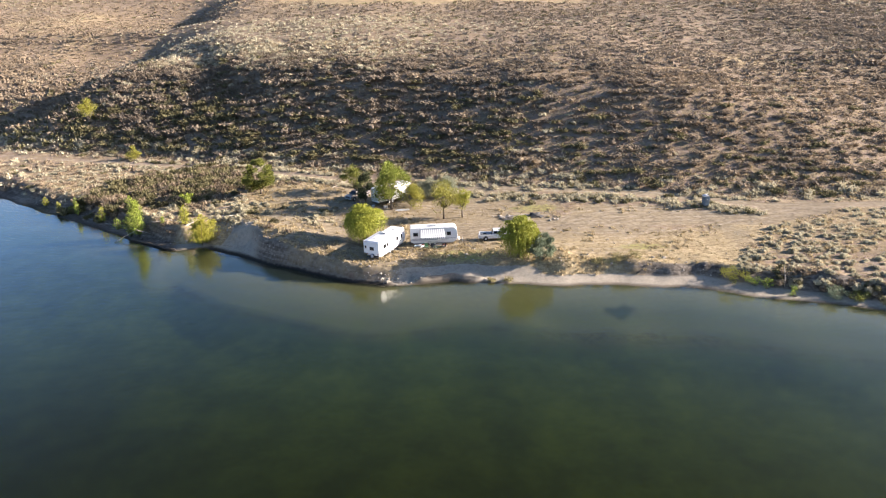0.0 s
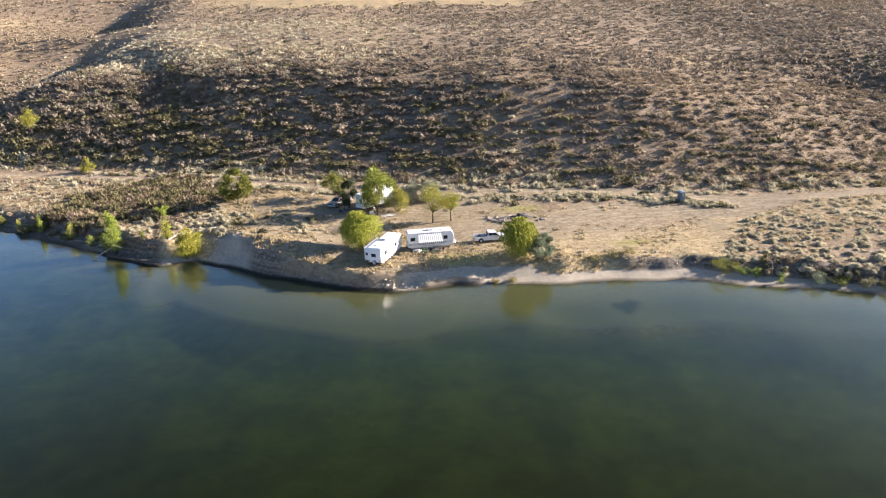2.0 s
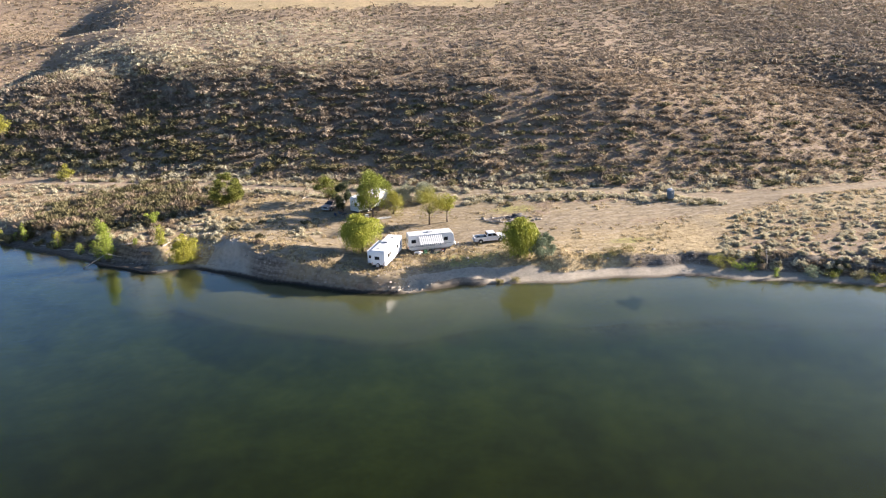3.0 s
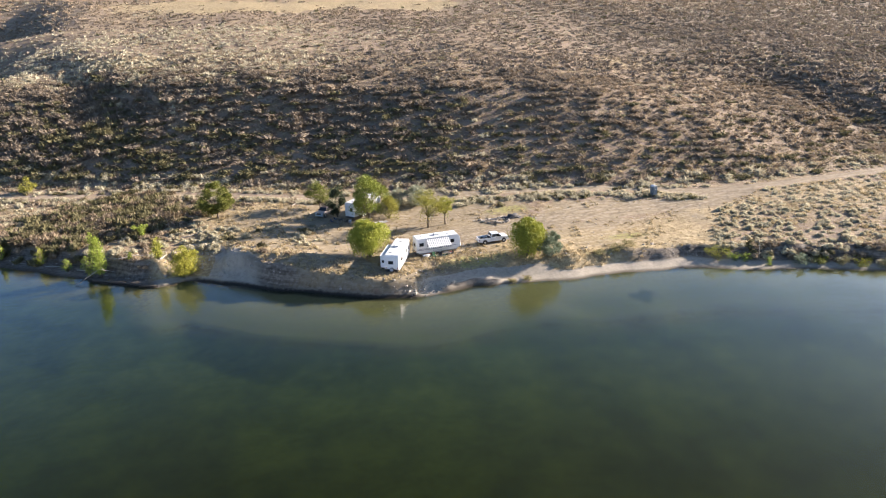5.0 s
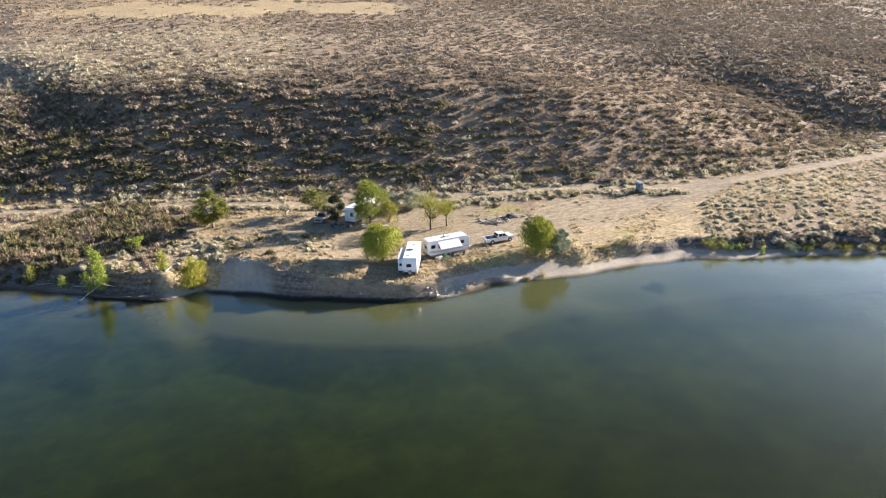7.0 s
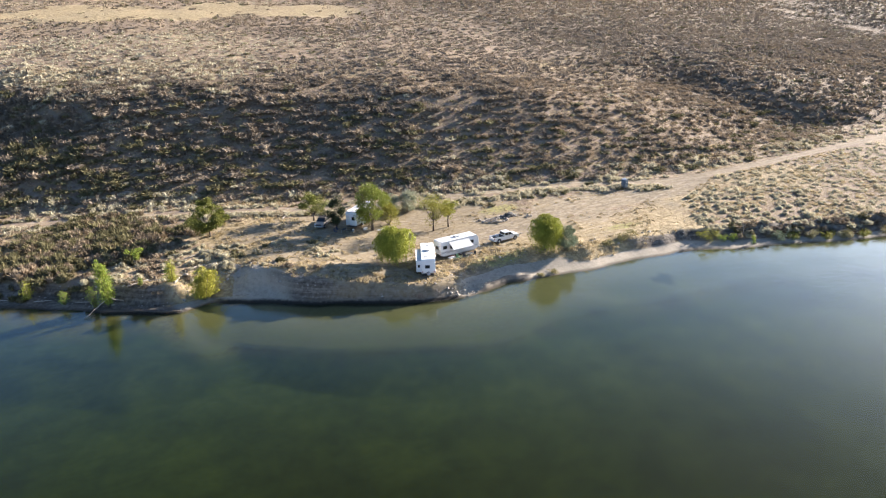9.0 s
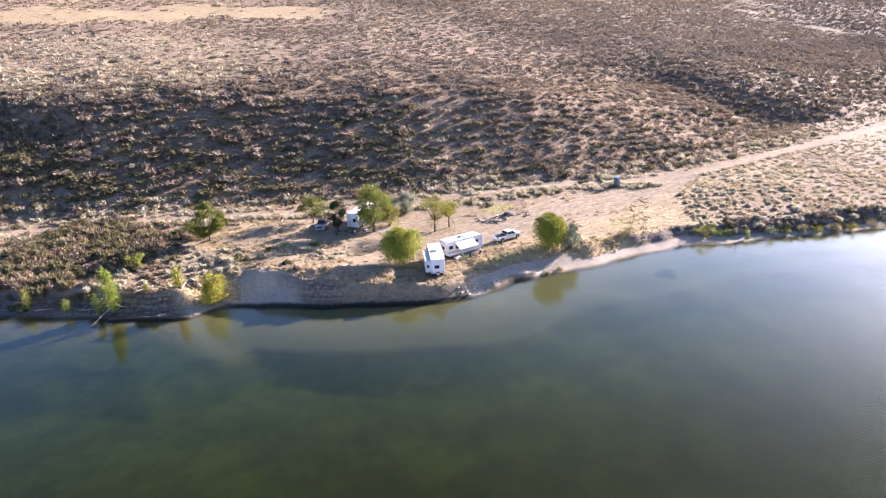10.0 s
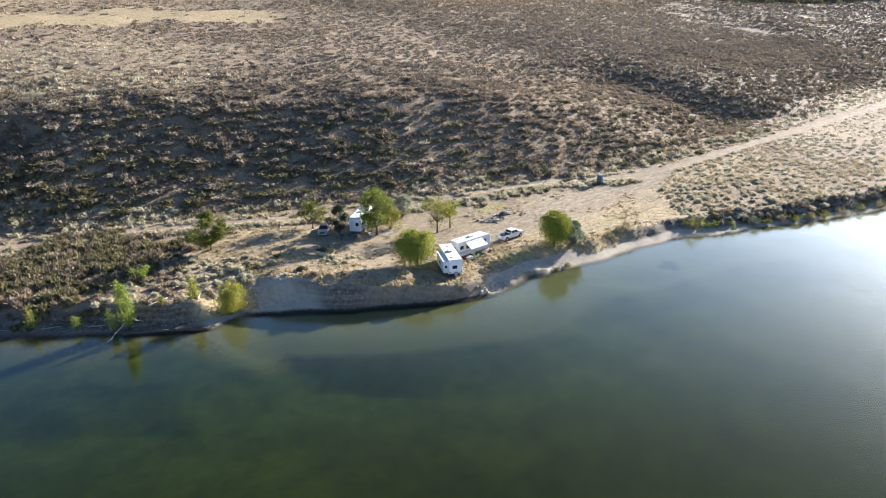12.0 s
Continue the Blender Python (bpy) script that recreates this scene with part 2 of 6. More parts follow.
BROW_X = (-700, -120, -58, -30, 0, 20, 49, 85, 110, 146, 176, 240, 700)
BROW_Z = (24, 24, 23.5, 23.8, 22.8, 22.3, 21, 18.5, 16.0, 14.5, 14, 13, 13)
PLAT_S = (0.11, 0.11, 0.11, 0.105, 0.10, 0.10, 0.10, 0.11, 0.14, 0.165, 0.17, 0.15, 0.12)
FOOT_Z, RISE, STEEP = 4.7, 0.32, 0.47

lattice_rng = np.random.RandomState(7)
LATTICE = lattice_rng.rand(256, 256)


def lumps(x, y, size, seed=0):
    """Smooth noise, -1 to 1, with features of that size in metres."""
    u, v = x / size + 37.3 * seed + 1000, y / size + 17.7 * seed + 1000
    i, j = np.floor(u).astype(int), np.floor(v).astype(int)
    a, b = u - i, v - j
    a, b = a * a * (3 - 2 * a), b * b * (3 - 2 * b)
    g = lambda p, q: LATTICE[p % 256, q % 256]
    return 2 * ((g(i, j) * (1 - a) + g(i + 1, j) * a) * (1 - b) + (g(i, j + 1) * (1 - a) + g(i + 1, j + 1) * a) * b) - 1


def step(e0, e1, v):
    s = np.clip((v - e0) / (e1 - e0), 0, 1)
    return s * s * (3 - 2 * s)


def smooth_interp(x, xs, ys, w):
    return sum(np.interp(x + o * w, xs, ys) for o in (-1, -0.5, 0, 0.5, 1)) / 5


def shore_y(x):
    return smooth_interp(x, SHORE_X, SHORE_Y, 0.8)


def inland(x, y):
    """Metres from the waterline, over land plus."""
    slope = smooth_interp(x + 7, SHORE_X, SHORE_Y, 4) / 14 - smooth_interp(x - 7, SHORE_X, SHORE_Y, 4) / 14
    wob = 0.35 * lumps(x, y, 3.0, 3) + 0.5 * lumps(x, y, 9.0, 4)
    return (y - shore_y(x)) / np.sqrt(1 + slope ** 2) + wob


def foot_y(x):
    return smooth_interp(x, FOOT_X, FOOT_Y, 14)


def draw_depth(x, y, pts, depth, wl, wr):
    """A draw along a line x(y), steep on its right-hand side."""
    xc = np.interp(y, [p[1] for p in pts], [p[0] for p in pts])
    d = x - xc
    cut = np.where(d < 0, np.exp(-(d / wl) ** 2), np.exp(-(d / wr) ** 2))
    return depth * cut * step(pts[0][1], pts[0][1] + 22, y)


def height(x, y):
    x, y = np.asarray(x, float), np.asarray(y, float)
    d = inland(x, y)
    bw, kw, kz = (smooth_interp(x, BANK_X, v, 1.5) for v in (BEACH_W, BANK_W, BANK_Z))
    kz = kz + (0.35 * lumps(x, y, 4, 5) + 0.18 * lumps(x, y, 1.7, 51)) * step(bw + kw + 7, bw + kw, d)
    kw = kw * (1 + 0.35 * lumps(x, y, 3.2, 52))
    edge_d = bw + kw
    beach = 0.12 * np.clip(d, 0, None) * np.clip(5.0 / np.maximum(bw, 0.5), 0.3, 1.0)
    beach = np.minimum(beach * (1 + 0.9 * step(8, 16, x) * step(46, 40, x)), 0.75 + 0.55 * step(8, 16, x) * step(46, 40, x))
    b = np.clip((d - bw) / np.maximum(kw, 0.3), 0, 1)
    b = b * b * (3 - 2 * b)
    # the sand flat behind the cut edge of the beach
    flat, sharp = step(-7, -4, x) * step(20, 14, x), 0.4 * step(7, 2, x)
    b = b * (1 - flat) + flat * (sharp * step(0.1, 0.9, d + 0.3 * lumps(x, y, 1.6, 53)) + (1 - sharp) * step(1.5, 9.0, d))
    land = beach * (1 - b) + kz * b
    # undercut foot of the bare bank
    cut = step(-47, -44, x) * step(-9, -11, x)
    land = land + cut * 0.45 * step(-0.1, 0.8, d) * (1 - b)
    # gullies and clods on the bank face
    land = land + 4 * b * (1 - b) * (1 - 0.8 * flat) * (1 - 0.65 * step(6, 10, x) * step(48, 42, x)) * (1 - 0.6 * step(-34, -40, x)) * (0.42 * lumps(x + 0.5 * y, y * 0.35, 2.1, 14) + 0.26 * lumps(x, y, 1.1, 15))
    yf = foot_y(x)
    span = np.maximum(yf - shore_y(x) - edge_d, 8)
    s = np.clip((d - edge_d) / span, 0, 1)
    land = land + (FOOT_Z - kz) * s ** 1.9 * (d > edge_d)
    land = land + (0.03 * (1 - 0.5 * clearing(x, y)) * lumps(x, y, 5, 1) + 0.05 * (1 - 0.85 * clearing(x, y)) * lumps(x, y, 1.7, 2)) * np.clip(d / 3, 0, 1)
    # mounds of dug earth above the cut bank, and the hollow behind them
    land = land + 0.75 * np.exp(-(((x + 27) / 9) ** 2 + ((y - shore_y(x) - 7.5) / 2.8) ** 2))
    # an old berm at the edge of the low ground
    land = land + 0.9 * np.exp(-(((x + 32) / 6) ** 2 + ((y - 150 + 0.1 * (x + 32)) / 1.5) ** 2))
    # hillside: face, brow and the gentler ground above
    zb, sl = smooth_interp(x, BROW_X, BROW_Z, 22), smooth_interp(x, BROW_X, PLAT_S, 22)
    up = y - yf
    rise = RISE + 0.07 * step(-10, -55, x)
    face = FOOT_Z + rise * up + (STEEP - rise) * 4 * np.log1p(np.exp(np.clip((up - 22) / 4, -40, 40)))
    ub = (zb - FOOT_Z + 22 * (STEEP - rise)) / STEEP
    mid = zb + 0.20 * (up - ub)
    top = zb + 7.0 + sl * (up - ub - 35)
    k = 0.8
    hill = -k * np.log(sum(np.exp(-np.clip(v, -60, 200) / k) for v in (face, mid, top)))
    hill = np.where(up > -5, hill, -50)
    rough = step(0, 25, up)
    hill = hill + rough * (0.9 * lumps(x, y, 38, 6) + 0.5 * lumps(x, y, 14, 7)) + step(-2, 6, up) * 0.16 * lumps(x, y, 3.2, 8)
    hill = hill - draw_depth(x, y, DRAW_WEST, 12.0, 70, 25) * (1 - 0.75 * np.exp(-((y - 338) / 13) ** 2)) * step(520, 430, y)
    hill = hill - draw_depth(x, y, DRAW_SPUR, 3.0, 20, 9) * step(300, 275, y)
    hill = hill - draw_depth(x, y, DRAW_EAST, 5.0, 45, 17) * step(225, 195, y) - draw_depth(x, y, DRAW_FAR, 2.4, 90, 26)
    kk = 0.9
    m = np.maximum(land, hill)
    land = m + kk * np.log(np.exp((land - m) / kk) + np.exp((hill - m) / kk)) - kk * math.log(2) * np.exp(-np.abs(land - hill) / 2)
    # river bed
    bed = -0.06 * np.clip(-d, 0, 16) - 0.16 * np.clip(-d - 14, 0, 14)
    bed = np.maximum(bed, -2.6) + 0.12 * lumps(x, y, 7, 9) * np.clip(-d / 3, 0, 1)
    z = np.where(d > 0, land, bed)
    far = step(-420, -700, y) * 60 + 130 * step(420, 1500, np.hypot(x, y - 150)) * (d > 0)
    return z + far


DRAW_WEST = ((-176, 215), (-160, 240), (-148, 262), (-137, 284), (-133, 315), (-146, 390), (-200, 700))
DRAW_SPUR = ((-54, 205), (-64, 219), (-76, 234), (-88, 260), (-100, 285), (-110, 320))
DRAW_EAST = ((158, 134), (152, 145), (143, 160), (134, 178), (131, 200), (132, 225), (140, 500))
DRAW_FAR = ((240, 148), (258, 170), (285, 205), (360, 300), (500, 600))
ROAD = ((-700, 480), (-250, 256), (-160, 214), (-110, 196), (-53, 175), (-26, 161), (-8, 153.5), (10, 149), (37, 144), (52, 138), (62, 132), (70, 130.5), (87, 130.2), (100, 130.2), (124, 131), (163, 132.3), (219, 134), (300, 133), (700, 120))


def near_line(x, y, pts):
    best = np.full(np.shape(x), 1e9)
    for (ax, ay), (bx, by) in zip(pts, pts[1:]):
        vx, vy = bx - ax, by - ay
        t = np.clip(((x - ax) * vx + (y - ay) * vy) / (vx * vx + vy * vy), 0, 1)
        best = np.minimum(best, np.hypot(x - ax - t * vx, y - ay - t * vy))
    return best


TRAIL = ((96, 131), (99, 135), (112, 143.5), (128, 153), (136, 164), (132, 180), (124, 200))
SPUR = ((70, 129.5), (58, 126), (46, 127.5), (30, 129), (16, 126), (2, 124))


TYRE_TRACKS = (SPUR, ((60, 128), (44, 122), (32, 117.5), (22, 117), (13, 120)), ((52, 131), (36, 134), (20, 131), (8, 134), (-4, 140), (-14, 143)), ((40, 124), (30, 112.5), (22, 113), (18, 118)),
               ((62, 131), (50, 124), (38, 119.5), (27, 120.5), (20, 125), (24, 130), (36, 130.5), (50, 129)),
               ((46, 133), (30, 126), (14, 122.5)), ((30, 133.5), (22, 128), (12, 127), (0, 129), (-8, 134)))


def clearing(x, y):
    """1 on the bare camping ground, 0 off it."""
    a = step(30, 22, np.hypot((x - 28) / 1.05, (y - 121) * 1.6))
    b = step(34, 25, np.hypot((x + 6) / 1.1, (y - 130) * 1.15))
    c = step(15, 8, np.hypot((x + 27) / 1.3, (y - 147) * 1.5))
    return np.clip(np.maximum(np.maximum(a, b), c) + 0.0, 0, 1)


def high_meadow(x, y):
    """1 on the bare strip of dry grass high on the hill."""
    return step(1.15, 0.7, np.hypot((x + 5) / 95, (y - 384 + 0.25 * x + 12 * lumps(x, y, 22, 31) + 6 * lumps(x, y, 8, 32)) / 30))


def masks(x, y):
    d = inland(x, y)
    bw, kw = (smooth_interp(x, BANK_X, v, 1.5) for v in (BEACH_W, BANK_W))
    sand = step(bw + 1.0, bw - 0.3, d) * step(-17, -13, d) + 0.0
    # less pale sand on the left shore, where shade is painted in below
    sand = sand * (1 - 0.7 * step(-49, -56, x))
    sand = np.maximum(sand, 0.9 * step(9.0, 6.5, np.hypot((x - 3) / 1.6, (y - 107.2) * 2.7)))
    sand = np.maximum(sand, 0.95 * step(-45, -40, x + 2.5 * lumps(x, y, 3.0, 71) + 1.2 * lumps(x, y, 1.1, 74)) * step(-30, -36, x + 4 * lumps(x, y, 3.5, 71)) * step(bw + kw + 1, bw + kw - 1, d) * (d > -5))
    r = near_line(x, y, ROAD)
    road = step(2.4 - 0.5 * step(62, 75, x) - 0.7 * step(-15, -35, x), 1.2 - 0.3 * step(62, 75, x) - 0.5 * step(-15, -35, x), r) * (0.62 - 0.15 * step(-15, -35, x) + 0.3 * step(10, 45, x) - 0.38 * step(75, 120, x))
    road = np.maximum(road, 0.5 * step(1.1, 0.3, near_line(x, y, TRAIL)))
    r2 = near_line(x, y, SPUR)
    road = np.maximum(road, step(5.5, 2.0, r2))
    road = np.maximum(road, 0.72 * clearing(x, y) * (1 - 0.75 * step(-0.15, 0.5, lumps(x, y, 10, 62) + 0.5 * lumps(x, y, 3.5, 63)) * step(20, 8, np.hypot((x - 38) / 1.3, y - 123) - 4)))
    gold = step(125, 117, y + 3 * lumps(x, y, 7, 64) - 0.05 * (x - 25)) * step(2, 12, x) * step(56, 46, x)
    road = road * (1 - 0.55 * gold * step(1.2, 2.2, r2))
    up = y - foot_y(x)
    straw = 0.36 - 0.16 * step(70, 95, up) + 0.3 * lumps(x, y, 23, 11) + 0.1 * step(85, 130, up) * step(60, 0, x) + 0.12 * step(-8, -30, up) * step(52, 44, x) - 0.05 * step(52, 60, x) * step(0, -6, up)
    straw = straw + 0.6 * step(9, 0, np.hypot((x - 95) / 2.5, y - 121)) - 0.3 * step(0, 12, up) * step(70, 45, up)
    straw = straw + 0.6 * high_meadow(x, y) - 0.25 * step(120, 190, x) * step(0, 20, up) + 0.12 * step(125, 180, x) * step(0.11 * (x - 90), 0.04 * (x - 90), y - 131)
    straw = straw + 0.22 * step(-46, -36, x) * step(-6, -14, x) * step(4, 7, d) * step(40, 30, d)
    bank = step(bw - 0.7, bw + 0.8, d) * step(bw + kw + 0.8, bw + kw - 0.8, d)
    soil_shade = bank * ((0.85 - 0.3 * step(-33, -26, x)) * step(-42, -31, x) * step(-8, -12, x) + 0.8 * step(25, 32, x) + 0.9 * step(-7, -5, x) * step(8, 4, x) * step(1.6, 0.9, d))
    # muddy left shore, its shadow from bank and brush put into the colour
    soil_shade = np.maximum(soil_shade, 0.8 * step(-49, -56, x) * step(bw + kw, bw + 0.5 * kw, d) * step(-2, 0, d))
    straw = straw + 0.4 * step(-0.3, 0.6, lumps(x, y, 6, 61)) * clearing(x, y) + 0.3 * gold
    straw = straw + 0.45 * step(bw + kw - 0.5, bw + kw + 0.8, d) * step(bw + kw + 9, bw + kw + 4, d) * step(-40, -30, x) * step(40, 28, x)
    wet = step(0.9, 0.1, d) * step(-1.2, -0.2, d)
    # near-black foot of the undercut bank and sand ledge: wet earth plus painted shade
    mud_shade = step(2.5, 1.8, d) * step(-1.5, -0.8, d) * (step(-48, -45, x) * step(-9, -11, x) + 0.55 * step(-5.5, -4.5, x) * step(5, 3, x))
    weed = 0.75 * step(1.0, 0.3, np.hypot((x - 33.5) / 7, (y - 114) / 2.4)) + 0.66 * step(1.0, 0.3, np.hypot((x - 3) / 11, (y - 113) / 4))
    weed = weed + 0.6 * step(1.0, 0.4, np.hypot((x - 17) / 8, (y - 136) / 4)) + 0.5 * step(1.0, 0.4, np.hypot((x - 28) / 9, (y - 108.6) / 1.4))
    weed = np.clip(weed * (d > 1.5), 0, 0.8)
    lane = np.minimum(near_line(x, y, ROAD), 5)
    for pts in TYRE_TRACKS:
        lane = np.minimum(lane, near_line(x, y, pts))
    shelf = step(-58, -48, x) * step(8, -6, x)
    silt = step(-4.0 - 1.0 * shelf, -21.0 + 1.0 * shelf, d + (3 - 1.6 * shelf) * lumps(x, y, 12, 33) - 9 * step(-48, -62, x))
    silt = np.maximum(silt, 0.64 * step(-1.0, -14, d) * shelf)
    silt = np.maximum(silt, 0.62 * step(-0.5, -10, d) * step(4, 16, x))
    # bed painted darker away from shore, as the water deepens
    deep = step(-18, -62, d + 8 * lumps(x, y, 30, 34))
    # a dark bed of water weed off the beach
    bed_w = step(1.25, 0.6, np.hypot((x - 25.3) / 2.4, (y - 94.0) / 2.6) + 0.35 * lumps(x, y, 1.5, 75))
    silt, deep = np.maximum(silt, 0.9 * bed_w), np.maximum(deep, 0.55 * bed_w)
    return {"sand": sand, "road": road, "straw": np.clip(straw, 0, 1), "wet": wet, "soil_shade": np.clip(soil_shade, 0, 1), "silt": silt, "under": step(0.3, -1.0, d), "deep": deep, "weed": weed, "lane": lane, "mud_shade": np.clip(mud_shade, 0, 1), "litter": np.maximum(step(70, 130, x) * step(2, 12, up), np.maximum(0.4 * step(1, 8, up) * step(72, 54, up) * step(50, 0, x) * (x > -150), 0.55 * step(56, 72, x) * step(2, -4, up))) * (0.75 + 0.25 * lumps(x, y, 9, 73))}


def axis(stops):
    out = []
    for a, b, s in stops:
        n = max(1, round((b - a) / s))
        out += [a + (b - a) * i / n for i in range(n)]
    return np.array(out + [stops[-1][1]])


def sheet(name, xs, ys, zfun, material):
    X, Y = np.meshgrid(xs, ys)
    Z = zfun(X, Y)
    nx, ny = len(xs), len(ys)
    co = np.stack([X, Y, Z], -1).reshape(-1, 3)
    i = np.arange((ny - 1) * nx).reshape(ny - 1, nx)[:, :-1].ravel()
    quads = np.stack([i, i + 1, i + 1 + nx, i + nx], -1)
    me = mesh_from(name, co, quads, material)
    me.polygons.foreach_set("use_smooth", np.ones(len(quads), bool))
    return me, X.ravel(), Y.ravel()


def mesh_from(name, co, faces, material):
    me = bpy.data.meshes.new(name)
    k = faces.shape[1]
    me.vertices.add(len(co))
    me.vertices.foreach_set("co", np.asarray(co, np.float32).ravel())
    me.loops.add(faces.size)
    me.loops.foreach_set("vertex_index", faces.astype(np.int32).ravel())
    me.polygons.add(len(faces))
    me.polygons.foreach_set("loop_start", np.arange(len(faces), dtype=np.int32) * k)
    me.update(calc_edges=True)
    if material is not None:
        me.materials.append(material)
    return me


GX = axis([(-3000, -700, 150), (-700, -300, 20), (-300, -130, 3), (-130, -75, 1.2), (-75, -52, 0.6), (-52, 10, 0.36), (10, 75, 0.6), (75, 130, 1.2), (130, 320, 3), (320, 800, 20), (800, 3000, 150)])
GY = axis([(-3000, -800, 200), (-800, -100, 70), (-100, 50, 15), (50, 86, 2), (86, 100, 0.6), (100, 130, 0.4), (130, 136, 0.6), (136, 175, 0.9), (175, 235, 1.2), (235, 300, 1.7), (300, 460, 3.5), (460, 800, 15), (800, 3000, 150)])
ground_mesh, gx, gy = sheet("ground", GX, GY, height, GROUND)
for key, values in masks(gx, gy).items():
    layer = ground_mesh.attributes.new(key, "FLOAT", "POINT")
    layer.data.foreach_set("value", values.astype(np.float32))
ground = tagged(new("ground", ground_mesh), "dry tan hillside and sandy riverbank with dirt tracks", "ground", kind="structure")
wx, wy = np.array([-2900.0, 2900.0]), np.array([-690.0, 900.0])
water_mesh, _, _ = sheet("water", wx, wy, lambda a, b: a * 0, WATER)
water = tagged(new("water", water_mesh), "calm dark green river water, clear over the sandy shallows", "water", kind="structure")


def ground_z(x, y):
    return float(height(np.array([x]), np.array([y]))[0])


# ---- brush ----
def brush_clump(rng, n, w, h, leaf, core=True, seg=7, rings=3, heart=0.85, thin=0.24):
    """A low bush: lumpy mounds with narrow tufts standing out of them, as loose triangles (3n, 3)."""
    lobes = rng.randint(3, 6) if core else 1
    lc = np.c_[rng.uniform(-0.36, 0.36, (lobes, 2)) * w, rng.uniform(0.5, 1.0, lobes)]
    lr = rng.uniform(0.17, 0.28, lobes) * w
    tris = []
    if core:
        for (cx, cy, top), r in zip(lc, lr):
            pts = np.zeros((rings + 1, seg, 3))
            for k in range(rings + 1):
                el = 0.5 * np.pi * k / rings
                th = 2 * np.pi * (np.arange(seg) + 0.5 * k) / seg
                rad = heart * r * np.cos(el) * rng.uniform(0.65, 1.2, seg)
                pts[k] = np.c_[cx + rad * np.cos(th), cy + rad * np.sin(th), h * top * 0.78 * heart * np.sin(el) * rng.uniform(0.7, 1.2, seg)]
            pts[0, :, 2], pts[rings] = -0.12, pts[rings].mean(0)
            for k in range(rings):
                for i in range(seg):
                    j = (i + 1) % seg
                    tris.append((pts[k, i], pts[k, j], pts[k + 1, i]))
                    if k < rings - 1:
                        tris.append((pts[k, j], pts[k + 1, j], pts[k + 1, i]))
    pick = rng.randint(0, lobes, n)
    th, el = rng.uniform(0, 2 * np.pi, n), np.arcsin(rng.uniform(0.03, 1, n))
    out = np.c_[np.cos(th) * np.cos(el), np.sin(th) * np.cos(el), np.sin(el)]
    reach = lr[pick] * rng.uniform(heart, 1.15, n)
    base = np.c_[lc[pick, 0] + out[:, 0] * reach, lc[pick, 1] + out[:, 1] * reach, out[:, 2] * h * lc[pick, 2] * rng.uniform(0.45, 0.8, n)]
    if not core:
        base = np.c_[rng.uniform(-0.5, 0.5, (n, 2)) * w, np.full(n, leaf * 0.4)]
    lean = out * 0.6 + np.array([0, 0, 1.0]) + rng.normal(0, 0.3, (n, 3))
    lean /= np.linalg.norm(lean, axis=1)[:, None]
    side = np.cross(lean, rng.normal(0, 1, (n, 3)))
    side /= np.linalg.norm(side, axis=1)[:, None]
    size = leaf * rng.uniform(0.6, 1.4, n)[:, None]
    q = np.stack([base - side * size * thin - lean * size * 0.3, base + side * size * thin - lean * size * 0.3, base + lean * size], 1).reshape(-1, 3)
    if tris:
        q = np.concatenate([np.array(tris).reshape(-1, 3), q])
    q[:, 2] = np.maximum(q[:, 2], -0.12)
    return q


def scatter(name, xs, ys, widths, heights, clumps, material, rng, sink=0.05):
    """One joined mesh of many bushes."""
    zs = height(xs, ys)
    pick = rng.randint(0, len(clumps), len(xs))
    turn = rng.uniform(0, 2 * np.pi, len(xs))
    out = []
    for i, c in enumerate(clumps):
        s = np.where(pick == i)[0]
        if not len(s):
            continue
        ca, sa = np.cos(turn[s])[:, None], np.sin(turn[s])[:, None]
        w, h = widths[s][:, None], heights[s][:, None]
        px = (c[None, :, 0] * ca - c[None, :, 1] * sa) * w + xs[s][:, None]
        py = (c[None, :, 0] * sa + c[None, :, 1] * ca) * w + ys[s][:, None]
        pz = c[None, :, 2] * h + zs[s][:, None] - sink
        out.append(np.stack([px, py, pz], -1).reshape(-1, 3))
    co = np.concatenate(out)
    return mesh_from(name, co, np.arange(len(co)).reshape(-1, 3), material)


def grid_points(x0, x1, y0, y1, cell, rng):
    nx, ny = int((x1 - x0) / cell), int((y1 - y0) / cell)
    i, j = np.meshgrid(np.arange(nx), np.arange(ny))
    x = x0 + (i + rng.uniform(0, 1, i.shape)) * cell
    y = y0 + (j + rng.uniform(0, 1, i.shape)) * cell
    return x.ravel(), y.ravel()


brush_rng = np.random.RandomState(11)
NEAR_CLUMPS = [brush_clump(brush_rng, 96, 1.0, 1.0, 0.2, seg=4, rings=2, heart=0.64, thin=0.19) for _ in range(10)]
FAR_CLUMPS = [brush_clump(brush_rng, 14, 1.0, 1.0, 0.28, seg=3, rings=1) for _ in range(9)]


SPECK_CLUMPS = [brush_clump(brush_rng, 5, 1.0, 1.0, 0.4, seg=3, rings=1) for _ in range(9)]


def open_ground(x, y):
    """How freely brush grows: 0 on tracks, beach and camp."""
    d = inland(x, y)
    bw, kw = (smooth_interp(x, BANK_X, v, 1.5) for v in (BEACH_W, BANK_W))
    low = 0.75 * (step(44, 50, x) + step(-52, -58, x))
    free = step(bw + kw * (0.4 - 0.4 * low), bw + kw * (1 - 0.8 * low) + 0.5, d) * step(1.8, 3.4, near_line(x, y, ROAD)) * step(0.3, 1.3, near_line(x, y, TRAIL)) * step(4.0, 6.5, near_line(x, y, SPUR))
    return free * (1 - step(0.15, 0.5, clearing(x, y)))


